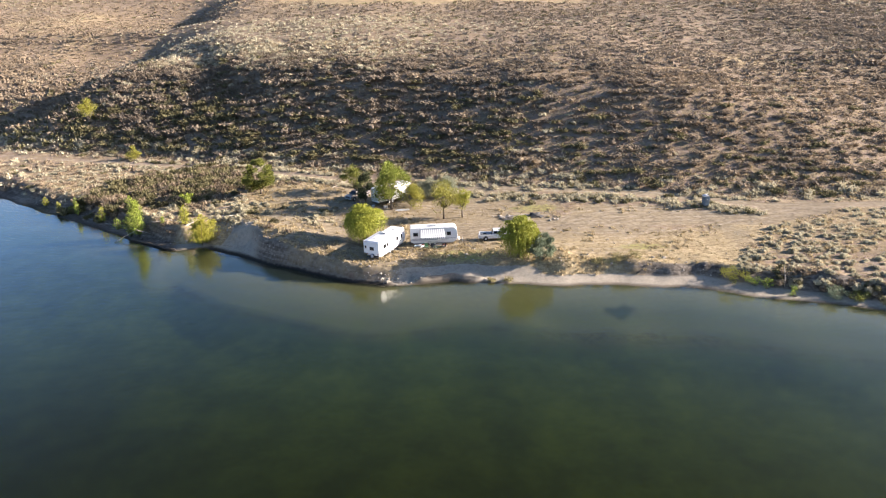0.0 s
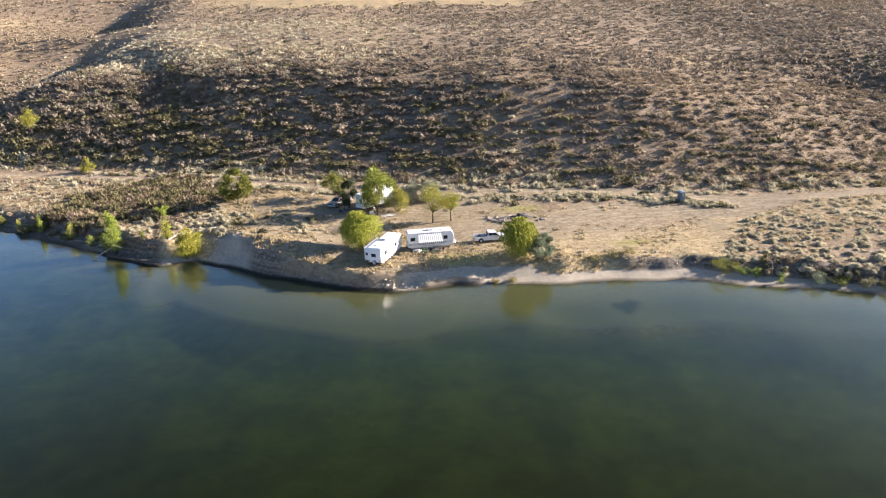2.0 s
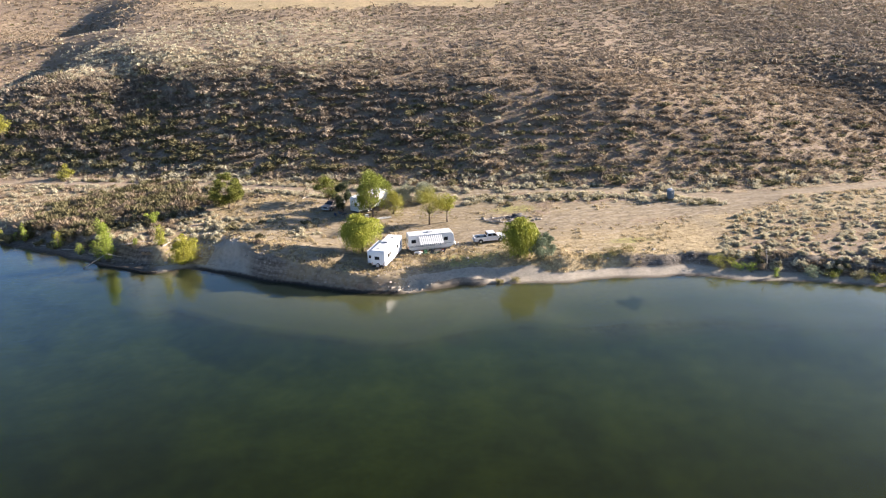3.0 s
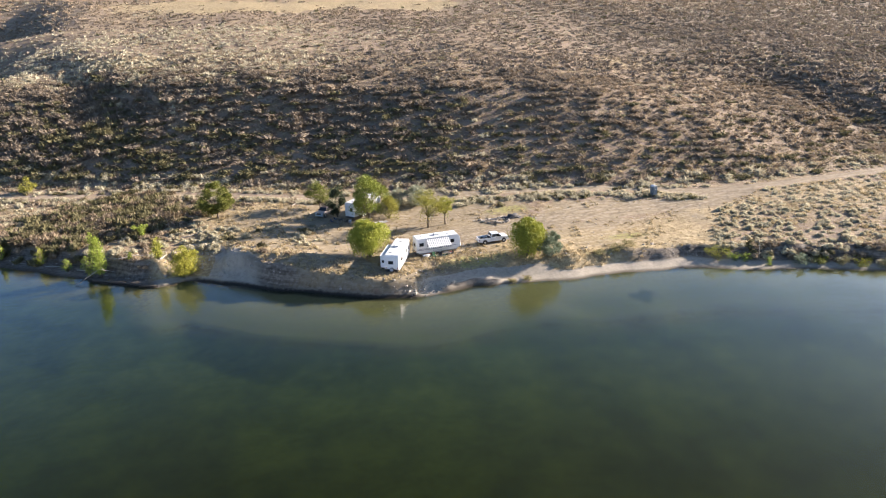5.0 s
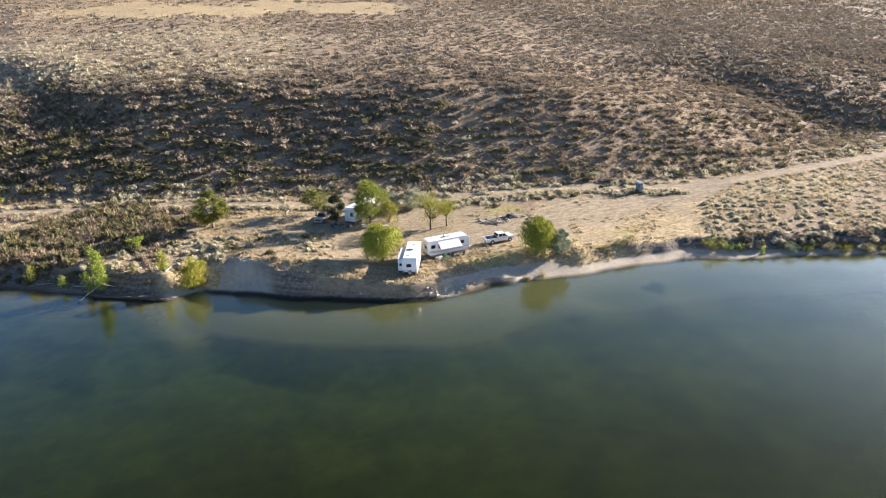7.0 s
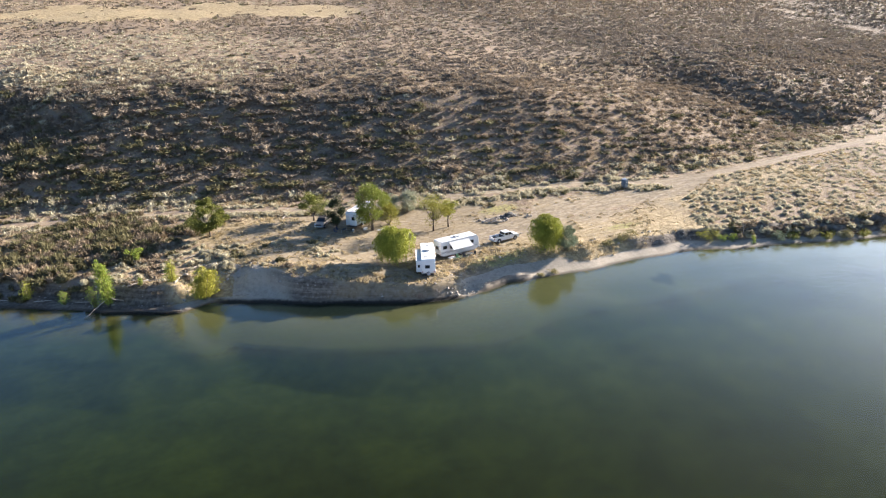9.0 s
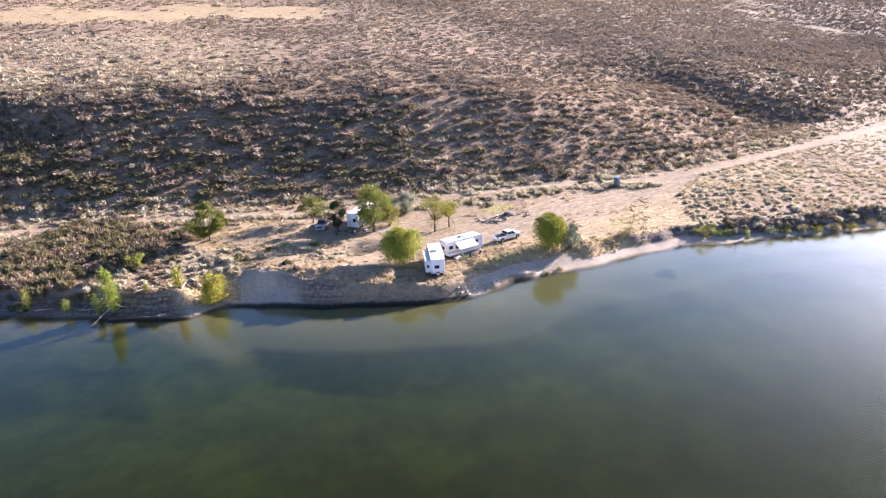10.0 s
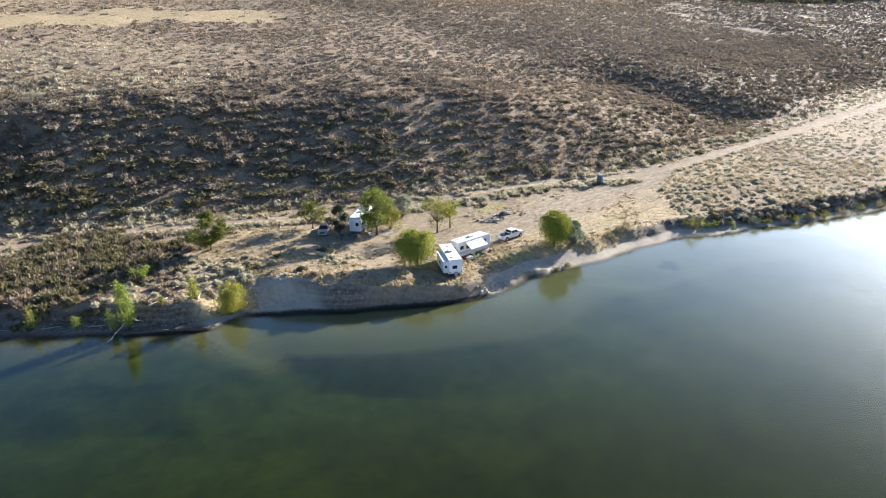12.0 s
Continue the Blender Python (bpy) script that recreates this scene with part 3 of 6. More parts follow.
def brush_cover(cell, x0, x1, y0, y1, rng):
    """Places, widths and kinds of bushes: 0 sage, 1 bitterbrush, 2 dry brush."""
    x, y = grid_points(x0, x1, y0, y1, cell, rng)
    up = y - foot_y(x)
    # on the steep face the bushes stand in rows along the slope
    row = 3.2 * np.round((up + 1.3 * lumps(x, y, 26, 26)) / 3.2) - 1.3 * lumps(x, y, 26, 26)
    y = y + 0.62 * (row - up) * step(3, 8, up) * step(70, 55, up) * step(105, 70, x)
    up = y - foot_y(x)
    keep = open_ground(x, y) > rng.uniform(0.05, 0.9, len(x))
    keep &= (x > -130 - 0.8 * (y - 90)) & (x < 300 + 3.0 * (y - 110))
    patch = lumps(x, y, 21, 21) + 0.6 * lumps(x, y, 7, 22)
    dens = 0.9 + 0.2 * patch - 0.85 * high_meadow(x, y) - 0.1 * step(0, -10, up)
    dens = dens - 0.35 * step(0, 10, 22 - np.abs(up - 95)) * lumps(x, y, 13, 25)
    dens = dens - 0.06 * step(60, 85, x) * step(0, 8, up) + 0.02 * step(75, 95, up) - 0.06 * step(60, 75, up) * step(120, 60, x)
    dens = dens * np.where((up < -3) & (x > -40) & (x < 48), np.where((x < -20) & (y < 140), 1.05, 0.45), 1) + 0.32 * (x > 48) * (up < -3) + 0.25 * (x < -40) * (up < 4)
    dens = dens * (1 - 0.3 * step(-2, 4, up) * step(80, 60, up) * step(85, 50, x) * step(-70, -40, x)) + 0.1 * step(60, 85, x) * (up > 0)
    # grassy foot of the hill above the track
    dens = dens * (1 - 0.55 * step(125, 180, x) * step(0.11 * (x - 90), 0.04 * (x - 90), y - 131))
    keep &= rng.uniform(0, 1, len(x)) < dens
    x, y, up = x[keep], y[keep], up[keep]
    r = rng.uniform(0, 1, len(x)) + 0.22 * lumps(x, y, 30, 24)
    left_spur = step(30, -30, x - 0.35 * (up - 60)) * step(30, 55, up) * step(160, 120, up) * step(-150, -110, x)
    p_sage = 0.09 + 0.5 * left_spur * step(30, 60, up) + 0.72 * step(2, -6, up) * step(30, 55, x) + 0.35 * step(8, 0, up) * step(-60, -40, x) + 0.42 * step(12, 2, up) * step(-36, -42, x)
    p_olive = 0.42 * step(50, 12, up) * step(-8, 4, up) + 0.05
    kind = np.where(r < p_sage, 0, np.where(r < p_sage + p_olive, 1, 2))
    w = rng.uniform(2.2, 5.0, len(x)) * np.where(up > 80, 0.85, 1.0) * np.where(up < -3, 0.72, 1.0) * np.where(kind == 0, 0.85, 1.0) * (1 - 0.1 * step(60, 90, x))
    tall = step(1.2, 0.7, np.hypot((x + 65) / 20, (y - 161) / 17))
    w, kind = w * (1 + 0.3 * tall), np.where(tall > 0.3, np.where(r > 0.5, 1, 2), kind)
    kind = np.where((kind > 0) & (kind < 3) & (up > 0) & (up < 60) & (rng.uniform(0, 1.7, len(x)) < step(-30, 120, x)), 3, kind)
    w = w * np.where((kind == 0) & (up > 4), 0.72, 1.0)
    w = w * (1 + 0.1 * step(-2, 4, up) * step(80, 60, up) * step(85, 50, x)) * np.where((x > 52) & (up < -3), 0.85, 1)
    w = w * (1 + 0.22 * step(95, 140, x) * step(4, 12, up))
    kind = np.where((kind == 2) & ((up > 125 + 70 * r) | (up < -3)), 3, kind)
    return x, y, w, w * rng.uniform(0.29, 0.42, len(x)) * np.where(up > 2, 0.74 + 0.3 * step(-45, -75, x) * step(70, 50, up), 1) * (1 + 0.75 * tall) * np.where(kind == 0, 1.25, 1.0), kind


BRUSH = (("sagebrush", SAGE, "silvery grey-green sagebrush growing on dry ground"),
         ("bitterbrush", OLIVE, "olive green bitterbrush growing on the lower hillside"),
         ("dry_brush", BROWN, "brown dry brush growing over the hill"),
         ("tan_brush", TAN, "tan twiggy dry brush growing over the hill"))


def thicket(x, y):
    """Tall feathery scrub, head high, of many upright strands."""
    rng = np.random.RandomState(37)
    forms = [brush_clump(rng, 230, 1.0, 0.85, 0.3, seg=5, rings=2, heart=0.65, thin=0.2) for _ in range(6)]
    pick = rng.uniform(0, 1, len(x))
    w = rng.uniform(2.2, 4.0, len(x))
    h = w * rng.uniform(0.42, 0.62, len(x))
    for name, material, label, s in (("olive_scrub", SCRUB_OLIVE, "tall feathery olive scrub on the low ground", pick < 0.6), ("brown_scrub", SCRUB_BROWN, "tall dry brown scrub on the low ground", (pick >= 0.6) & (pick < 0.85)),
                                     ("tan_scrub", TAN, "tall dry tan scrub on the low ground", pick >= 0.85)):
        tagged(new(name, scatter(name, x[s], y[s], w[s], h[s], forms, material, rng)), label, "scrub", kind="stuff")


def hill_brush():
    rng = np.random.RandomState(5)
    x, y, w, h, kind = brush_cover(2.45, -330, 330, 85, 320, rng)
    # a second, denser growth on the hill's face
    ex, ey, ew, eh, ek = brush_cover(2.35, -130, 130, 130, 260, rng)
    up = ey - foot_y(ex)
    s = (up > 2) & (up < 62 + 10 * (ex < -60)) & (rng.uniform(0, 1, len(ex)) < 0.8 * step(95, 35, ex))
    x, y, w, h, kind = np.r_[x, ex[s]], np.r_[y, ey[s]], np.r_[w, ew[s] * 0.8], np.r_[h, eh[s] * 0.95], np.r_[kind, ek[s]]
    # a second growth of low brown brush on the ground above the brow
    ex, ey, ew, eh, ek = brush_cover(2.55, -40, 330, 190, 400, rng)
    up = ey - foot_y(ex)
    s = (up > 66 - 42 * step(110, 150, ex)) & (high_meadow(ex, ey) < 0.3) & (rng.uniform(0, 1, len(ex)) < step(-40, 40, ex) * (0.6 + 0.4 * step(60, 130, ex)))
    x, y, w, h, kind = np.r_[x, ex[s]], np.r_[y, ey[s]], np.r_[w, ew[s]], np.r_[h, eh[s] * 0.9], np.r_[kind, np.where(ek[s] == 0, 2, ek[s])]
    # silvery sagebrush crowding the spur, and low brown brush on the slope beyond the draw
    ex, ey, ew, eh, ek = brush_cover(2.0, -135, 15, 212, 335, rng)
    up = ey - foot_y(ex)
    s = (up > 44) & (high_meadow(ex, ey) < 0.3) & (rng.uniform(0, 1, len(ex)) < 0.85 * step(15, -45, ex) * step(340, 300, ey))
    x, y, w, h, kind = np.r_[x, ex[s]], np.r_[y, ey[s]], np.r_[w, ew[s] * 0.74], np.r_[h, ew[s] * 0.34], np.r_[kind, np.where(rng.uniform(0, 1, s.sum()) < 0.72, 0, 3)]
    ex, ey, ew, eh, ek = brush_cover(2.2, -330, -120, 225, 430, rng)
    s = rng.uniform(0, 1, len(ex)) < step(-120, -140, ex + 0.1 * (ey - 300))
    x, y, w, h, kind = np.r_[x, ex[s]], np.r_[y, ey[s]], np.r_[w, ew[s] * 0.9], np.r_[h, eh[s]], np.r_[kind, np.full(s.sum(), 3)]
    # close brush on the sunny side of the eastern draw
    ex, ey, ew, eh, ek = brush_cover(2.75, 122, 320, 140, 270, rng)
    s = ey - foot_y(ex) > 8
    x, y, w, h, kind = np.r_[x, ex[s]], np.r_[y, ey[s]], np.r_[w, ew[s] * 1.1], np.r_[h, eh[s] * 0.85], np.r_[kind, np.where(ek[s] == 0, 3, ek[s])]
    # the face grows larger, ragged bushes, olive at its foot and brown above
    up = y - foot_y(x)
    grown = step(1, 5, up) * step(66, 52, up) * step(45, -10, x) * (x > -140)
    w, h = w * (1 + grown * rng.uniform(-0.1, 0.6, len(w))), h * (1 + 0.15 * grown)
    y = y + grown * rng.normal(0, 0.7, len(y))
    turn = rng.uniform(0, 1, len(x)) < 0.55 * grown
    kind = np.where(turn & (kind == 0), np.where(up < 24 + 8 * lumps(x, y, 14, 92), 1, 2), kind)
    rx = rng.uniform(-95, 60, 560)
    ry = np.interp(rx, [p[0] for p in ROAD], [p[1] for p in ROAD]) - 2.9 - np.abs(rng.normal(0, 1.0 + 1.0 * (rx > 8), 560))
    ry = np.where(rng.uniform(0, 1, 560) < 0.25, ry + 6.2, ry)
    rw = rng.uniform(1.4, 2.7, 560)
    x, y, w, h = np.r_[x, rx], np.r_[y, ry], np.r_[w, rw], np.r_[h, rw * rng.uniform(0.4, 0.55, 560)]
    kind = np.r_[kind, np.where(rng.uniform(0, 1, 560) < 0.85, 0, 1)]
    # sage and rabbitbrush along the head of the cut bank
    sx, sy = rng.uniform(-45, -22, 60), rng.uniform(118, 142, 60)
    s = (lumps(sx, sy, 5, 91) > 0.0) & (inland(sx, sy) > 6)
    sw = rng.uniform(1.2, 2.6, s.sum())
    x, y, w, h = np.r_[x, sx[s]], np.r_[y, sy[s]], np.r_[w, sw], np.r_[h, sw * rng.uniform(0.4, 0.55, len(sw))]
    kind = np.r_[kind, rng.choice([0, 0, 0, 1, 3], len(sw))]
    # the tall thicket on the low ground, and the overhung bank downstream
    tx, ty = rng.uniform(-88, -43, 400), rng.uniform(142, 181, 400)
    s = np.hypot((tx + 65) / 20, (ty - 161) / 17) + 0.45 * lumps(tx, ty, 6, 81) < 0.95
    bx = rng.uniform(50, 125, 130)
    by = shore_y(bx) + rng.uniform(3.0, 6.5, 130)
    thicket(tx[s], ty[s])
    ax, ay, aw = bx, by, rng.uniform(1.6, 3.0, 130)
    x, y, w, h = np.r_[x, ax], np.r_[y, ay], np.r_[w, aw], np.r_[h, aw * np.where(ax > 0, 0.72, 1) * rng.uniform(0.45, 0.62, len(aw))]
    kind = np.r_[kind, np.where(ax > 0, rng.choice([1, 2, 3, 3, 0], len(aw)), rng.choice([1, 1, 1, 2, 2, 3, 0], len(aw)))]
    lone = (y < foot_y(x) - 4) & (x > -75) & (x < 82)
    far = ~lone & ((y - foot_y(x) > 62) | (np.abs(x - 15) > 125))
    cover = [brush_cover(3.2, -420, 330, 320, 520, rng), brush_cover(2.5, 330, 600, 125, 420, rng), brush_cover(4.5, 600, 900, 125, 600, rng)]
    fx, fy, fw, fh, fk = (np.concatenate(v) for v in zip(*cover))
    for k, (name, material, label) in enumerate(BRUSH):
        s = (kind == k) & ~far & ~lone
        tagged(new(name, scatter(name, x[s], y[s], w[s], h[s], NEAR_CLUMPS, material, rng)), label, "brush", kind="stuff")
        s, q = (kind == k) & far, fk == k
        tagged(new(name, scatter(name, x[s], y[s], w[s], h[s], FAR_CLUMPS, material, rng)), label, "brush", kind="stuff")
        if not q.sum():
            continue
        tagged(new(name, scatter(name, fx[q], fy[q], fw[q] * 1.2, fh[q] * 1.15, SPECK_CLUMPS, material, rng)), label, "brush", kind="stuff")
    return x[lone], y[lone], w[lone], h[lone], kind[lone]


def understory():
    """Small dry forbs, twigs and grass between the bushes of the hillside."""
    rng = np.random.RandomState(29)
    bits = [brush_clump(rng, 9, 1.0, 0.8, 0.6, core=False) for _ in range(6)]
    x, y = grid_points(-125, 150, 128, 262, 0.95, rng)
    up = y - foot_y(x)
    s = (up > -4) & (up < 85) & (near_line(x, y, ROAD) > 2.2) & (near_line(x, y, TRAIL) > 0.6) & (rng.uniform(-0.6, 1, len(x)) < 0.45 + 0.5 * lumps(x, y, 4, 92) + 0.3 * (x < -30))
    pick = rng.uniform(0, 1, len(x))
    for name, material, label, q in (("dry_forbs", TAN, "tan dry forbs and twigs between the hillside bushes", s & (pick < 0.5)), ("dead_twigs", BROWN, "brown dead twigs lying between the hillside bushes", s & (pick > 0.72)),
                                     ("bunchgrass", GOLD, "pale dry bunchgrass between the hillside bushes", s & (pick > 0.5) & (pick < 0.72))):
        w = rng.uniform(0.5, 1.3, q.sum())
        tagged(new(name, scatter(name, x[q], y[q], w, w * rng.uniform(0.25, 0.5, q.sum()), bits, material, rng)), label, "dry plants", kind="stuff")


def lone_brush(x, y, w, h, kind):
    """Bushes on the river terrace, one object each."""
    rng = np.random.RandomState(8)
    models = [[mesh_from(BRUSH[k][0], c, np.arange(len(c)).reshape(-1, 3), BRUSH[k][1])
               for c in (brush_clump(rng, 300, 1.0, 1.0, 0.17, seg=7, rings=3) for _ in range(5))] for k in range(4)]
    order = np.argsort(y - shore_y(x))
    single = set(order[:330].tolist())
    for i in order[:330]:
        name, _, label = BRUSH[kind[i]]
        ob = new(name, models[kind[i]][rng.randint(5)])
        ob.matrix_world = pose(x[i], y[i], ground_z(x[i], y[i]) - 0.05, 0, 0, rng.uniform(0, 360)) @ Matrix.Diagonal((w[i], w[i], h[i], 1))
        tagged(ob, label.replace("the lower hillside", "the river terrace").replace("over the hill", "on the river terrace"), "bush", "brush on the terrace")
    rest = np.array([i not in single for i in range(len(x))])
    for k, (name, material, label) in enumerate(BRUSH):
        s = (kind == k) & rest
        if s.sum():
            me = scatter(name, x[s], y[s], w[s], h[s], NEAR_CLUMPS, material, rng)
            tagged(new(name, me), label, "brush", kind="stuff")


def grass_tufts():
    """Dry grass on the terrace, the bank tops and between the brush."""
    rng = np.random.RandomState(9)
    blades = [brush_clump(rng, 9, 1.0, 0.8, 0.45, core=False) for _ in range(6)]
    x, y = grid_points(-100, 125, 90, 180, 0.68, rng)
    d, up = inland(x, y), y - foot_y(x)
    bw, kw = (smooth_interp(x, BANK_X, v, 1.5) for v in (BEACH_W, BANK_W))
    grow = 0.5 + 0.5 * lumps(x, y, 9, 41) + 0.4 * lumps(x, y, 3.5, 42)
    grow = grow * step(bw + kw * 0.6, bw + kw + 0.6, d) * step(1.2, 2.2, near_line(x, y, ROAD)) * step(2.0, 6.0, near_line(x, y, SPUR)) * (1 - 0.45 * clearing(x, y))
    s = (rng.uniform(0, 1, len(x)) < grow) & (up < 12)
    w = rng.uniform(0.3, 0.75, s.sum())
    me = scatter("dry_grass", x[s], y[s], w, w * rng.uniform(0.3, 0.55, s.sum()), blades, STRAW, rng)
    tagged(new("dry_grass", me), "straw yellow dry grass tufts on the terrace", "grass", kind="stuff")


def tall_grass():
    """Knee-high golden grass on the bank top, the dug mounds and the low ground."""
    rng = np.random.RandomState(19)
    blades = [brush_clump(rng, 16, 1.0, 0.8, 0.5, core=False) for _ in range(6)]
    x, y = grid_points(-98, 125, 90, 180, 0.75, rng)
    d, up = inland(x, y), y - foot_y(x)
    bw, kw = (smooth_interp(x, BANK_X, v, 1.5) for v in (BEACH_W, BANK_W))
    slump = step(14, 18, x) * step(36, 32, x)
    top = step(bw + kw * 0.75 * (1 - slump), bw + kw * (1 - 0.8 * slump), d)
    grow = 0.6 * step(bw + kw + 8, bw + kw + 3, d) * step(-44, -36, x) * step(30, 14, x) + 0.55 * step(-18, -26, x) * step(-46, -40, x)
    grow = grow + 0.2 * step(-44, -50, x) + 0.16 * step(50, 58, x) + 0.5 * slump * step(bw + kw + 2, bw + kw, d) + 0.5 * step(1, 0.4, np.hypot((x + 10) / 14, (y - 124) / 5))
    grow = (grow + 0.5 * lumps(x, y, 5, 43) + 0.3 * lumps(x, y, 2.2, 44)) * top
    grow = grow * step(1.6, 2.6, near_line(x, y, ROAD)) * step(2.0, 4.0, near_line(x, y, SPUR))
    s = (rng.uniform(0, 1.1, len(x)) < grow) & (up < 6)
    w = rng.uniform(0.45, 1.0, s.sum())
    me = scatter("tall_grass", x[s], y[s], w, w * rng.uniform(0.4, 0.75, s.sum()), blades, GOLD, rng)
    tagged(new("tall_grass", me), "knee-high golden dry grass on the bank top", "grass", kind="stuff")


def distant_wood():
    """A belt of dark trees far off behind the shoulder of the hill."""
    rng = np.random.RandomState(47)
    x = rng.uniform(440, 760, 420)
    y = 345 - 0.42 * (x - 440) + rng.normal(0, 9, 420)
    w = rng.uniform(5, 10, 420)
    me = scatter("distant_wood", x, y, w, w * rng.uniform(0.6, 0.9, 420), FAR_CLUMPS, OLIVE, rng)
    tagged(new("distant_wood", me), "dark blue-green belt of trees in the distance", "wood", kind="stuff")


terrace_brush = hill_brush()
distant_wood()
lone_brush(*terrace_brush)
grass_tufts()
tall_grass()
understory()


# ---- building blocks ----
def part(name, bm, material, parent, label="", smooth=False):
    """Link a bmesh as one mesh object under a thing or a part."""
    me = bpy.data.meshes.new(name)
    bm.to_mesh(me)
    bm.free()
    me.materials.append(material)
    if smooth:
        me.polygons.foreach_set("use_smooth", np.ones(len(me.polygons), bool))
    ob = new(name, me)
    ob.parent = parent
    if label:
        tagged(ob, label)
    return ob


def thing(name, label, category, m, group=""):
    ob = new(name)
    ob.matrix_world = m
    ob.empty_display_size = 0.3
    return tagged(ob, label, category, group)


def on_ground(x, y, turn=0, lift=0.0):
    return pose(x, y, ground_z(x, y) + lift, 0, 0, turn)


def box(bm, x0, x1, y0, y1, z0, z1, bevel=0.0):
    r = bmesh.ops.create_cube(bm, size=1)
    for v in r["verts"]:
        v.co = Vector(((x0 + x1) / 2 + v.co.x * (x1 - x0), (y0 + y1) / 2 + v.co.y * (y1 - y0), (z0 + z1) / 2 + v.co.z * (z1 - z0)))
    if bevel:
        edges = {e for v in r["verts"] for e in v.link_edges}
        bmesh.ops.bevel(bm, geom=list(edges), offset=bevel, segments=2, affect="EDGES", profile=0.6)
    return bm


def boxes(*args):
    bm = bmesh.new()
    for a in args:
        box(bm, *a)
    return bm


def tube(bm, pts, radii, seg=7):
    """A tapered tube through points, closed at both ends."""
    rings = []
    for i, (p, r) in enumerate(zip(pts, radii)):
        p = Vector(p)
        d = (Vector(pts[min(i + 1, len(pts) - 1)]) - Vector(pts[max(i - 1, 0)])).normalized()
        a = d.orthogonal().normalized()
        b = d.cross(a)
        rings.append([bm.verts.new(p + (a * math.cos(2 * math.pi * k / seg) + b * math.sin(2 * math.pi * k / seg)) * r) for k in range(seg)])
    for u, v in zip(rings, rings[1:]):
        # match the nearest start so that the tube does not twist
        s = min(range(seg), key=lambda k: (u[0].co - v[k].co).length)
        for k in range(seg):
            bm.faces.new((u[k], u[(k + 1) % seg], v[(k + 1 + s) % seg], v[(k + s) % seg]))
        v[:] = v[s:] + v[:s]
    bm.faces.new(rings[0][::-1])
    bm.faces.new(rings[-1])
    bmesh.ops.recalc_face_normals(bm, faces=bm.faces)
    return bm


def tubes(*args, seg=7):
    bm = bmesh.new()
    for pts, radii in args:
        b = bmesh.new()
        tube(b, pts, radii, seg)
        me = bpy.data.meshes.new("tmp")
        b.to_mesh(me)
        b.free()
        bm.from_mesh(me)
        bpy.data.meshes.remove(me)
    return bm


def prism(profile, y0, y1, bevel=0.0):
    """A closed outline in x and z drawn out from y0 to y1."""
    bm = bmesh.new()
    a = [bm.verts.new((x, y0, z)) for x, z in profile]
    b = [bm.verts.new((x, y1, z)) for x, z in profile]
    n = len(profile)
    bm.faces.new(a)
    bm.faces.new(b[::-1])
    for i in range(n):
        bm.faces.new((a[i], b[i], b[(i + 1) % n], a[(i + 1) % n]))
    bmesh.ops.recalc_face_normals(bm, faces=bm.faces)
    if bevel:
        bmesh.ops.bevel(bm, geom=list(bm.edges), offset=bevel, segments=2, affect="EDGES", profile=0.6)
    return bm


def wheel(parent, x, y, z, r=0.36, w=0.24):
    bm = tubes((((x, y - w / 2, z), (x, y - w / 2 + 0.03, z), (x, y + w / 2 - 0.03, z), (x, y + w / 2, z)), (r * 0.9, r, r, r * 0.9)), seg=20)
    tyre = part("tyre", bm, RUBBER, parent, "black rubber tyre", True)
    side = math.copysign(1, y)
    bm = tubes((((x, y + side * (w / 2 - 0.02), z), (x, y + side * (w / 2 + 0.012), z)), (r * 0.58, r * 0.5)), seg=14)
    part("rim", bm, STEEL, tyre, "pale metal rim")


RUBBER = plain("rubber", (0.025, 0.025, 0.027), 0.85)
STEEL = plain("painted_steel", (0.55, 0.55, 0.55), 0.4, 0.4)
DARK_STEEL = plain("dark_steel", (0.05, 0.05, 0.055), 0.6, 0.2)
WHITE = plain("white_gelcoat", (0.72, 0.72, 0.71), 0.35, vary=0.08, scale=1.2)
ROOF_WHITE = plain("chalky_roof_membrane", (0.60, 0.60, 0.59), 0.8, vary=0.2, scale=1.5)
GREY_TRIM = plain("grey_trim", (0.33, 0.34, 0.36), 0.5)
PLASTIC_WHITE = plain("white_plastic", (0.76, 0.75, 0.72), 0.5)
GLASS = plain("tinted_glass", (0.02, 0.022, 0.025), 0.08, vary=0.3)
CARGO_GREY = plain("slate_stripe", (0.22, 0.24, 0.27), 0.5)
AWNING_GREY = plain("grey_awning_cloth", (0.26, 0.27, 0.29), 0.85)
AWNING_WHITE = plain("white_awning_cloth", (0.74, 0.73, 0.70), 0.85)
PORTABLE_BLUE = plain("faded_blue_plastic", (0.10, 0.145, 0.19), 0.55, vary=0.25)
WOOD_GREY = bark("weathered_wood", (0.22, 0.19, 0.155), (0.46, 0.41, 0.35))
WOOD_DARK = bark("wet_dark_wood", (0.035, 0.028, 0.022), (0.10, 0.08, 0.06))
BARK = bark("grey_brown_bark", (0.06, 0.045, 0.033), (0.19, 0.15, 0.115))
STONE = bark("pale_stone", (0.17, 0.146, 0.118), (0.38, 0.335, 0.275))
ASH = bark("burnt_ash", (0.018, 0.017, 0.016), (0.10, 0.095, 0.09))

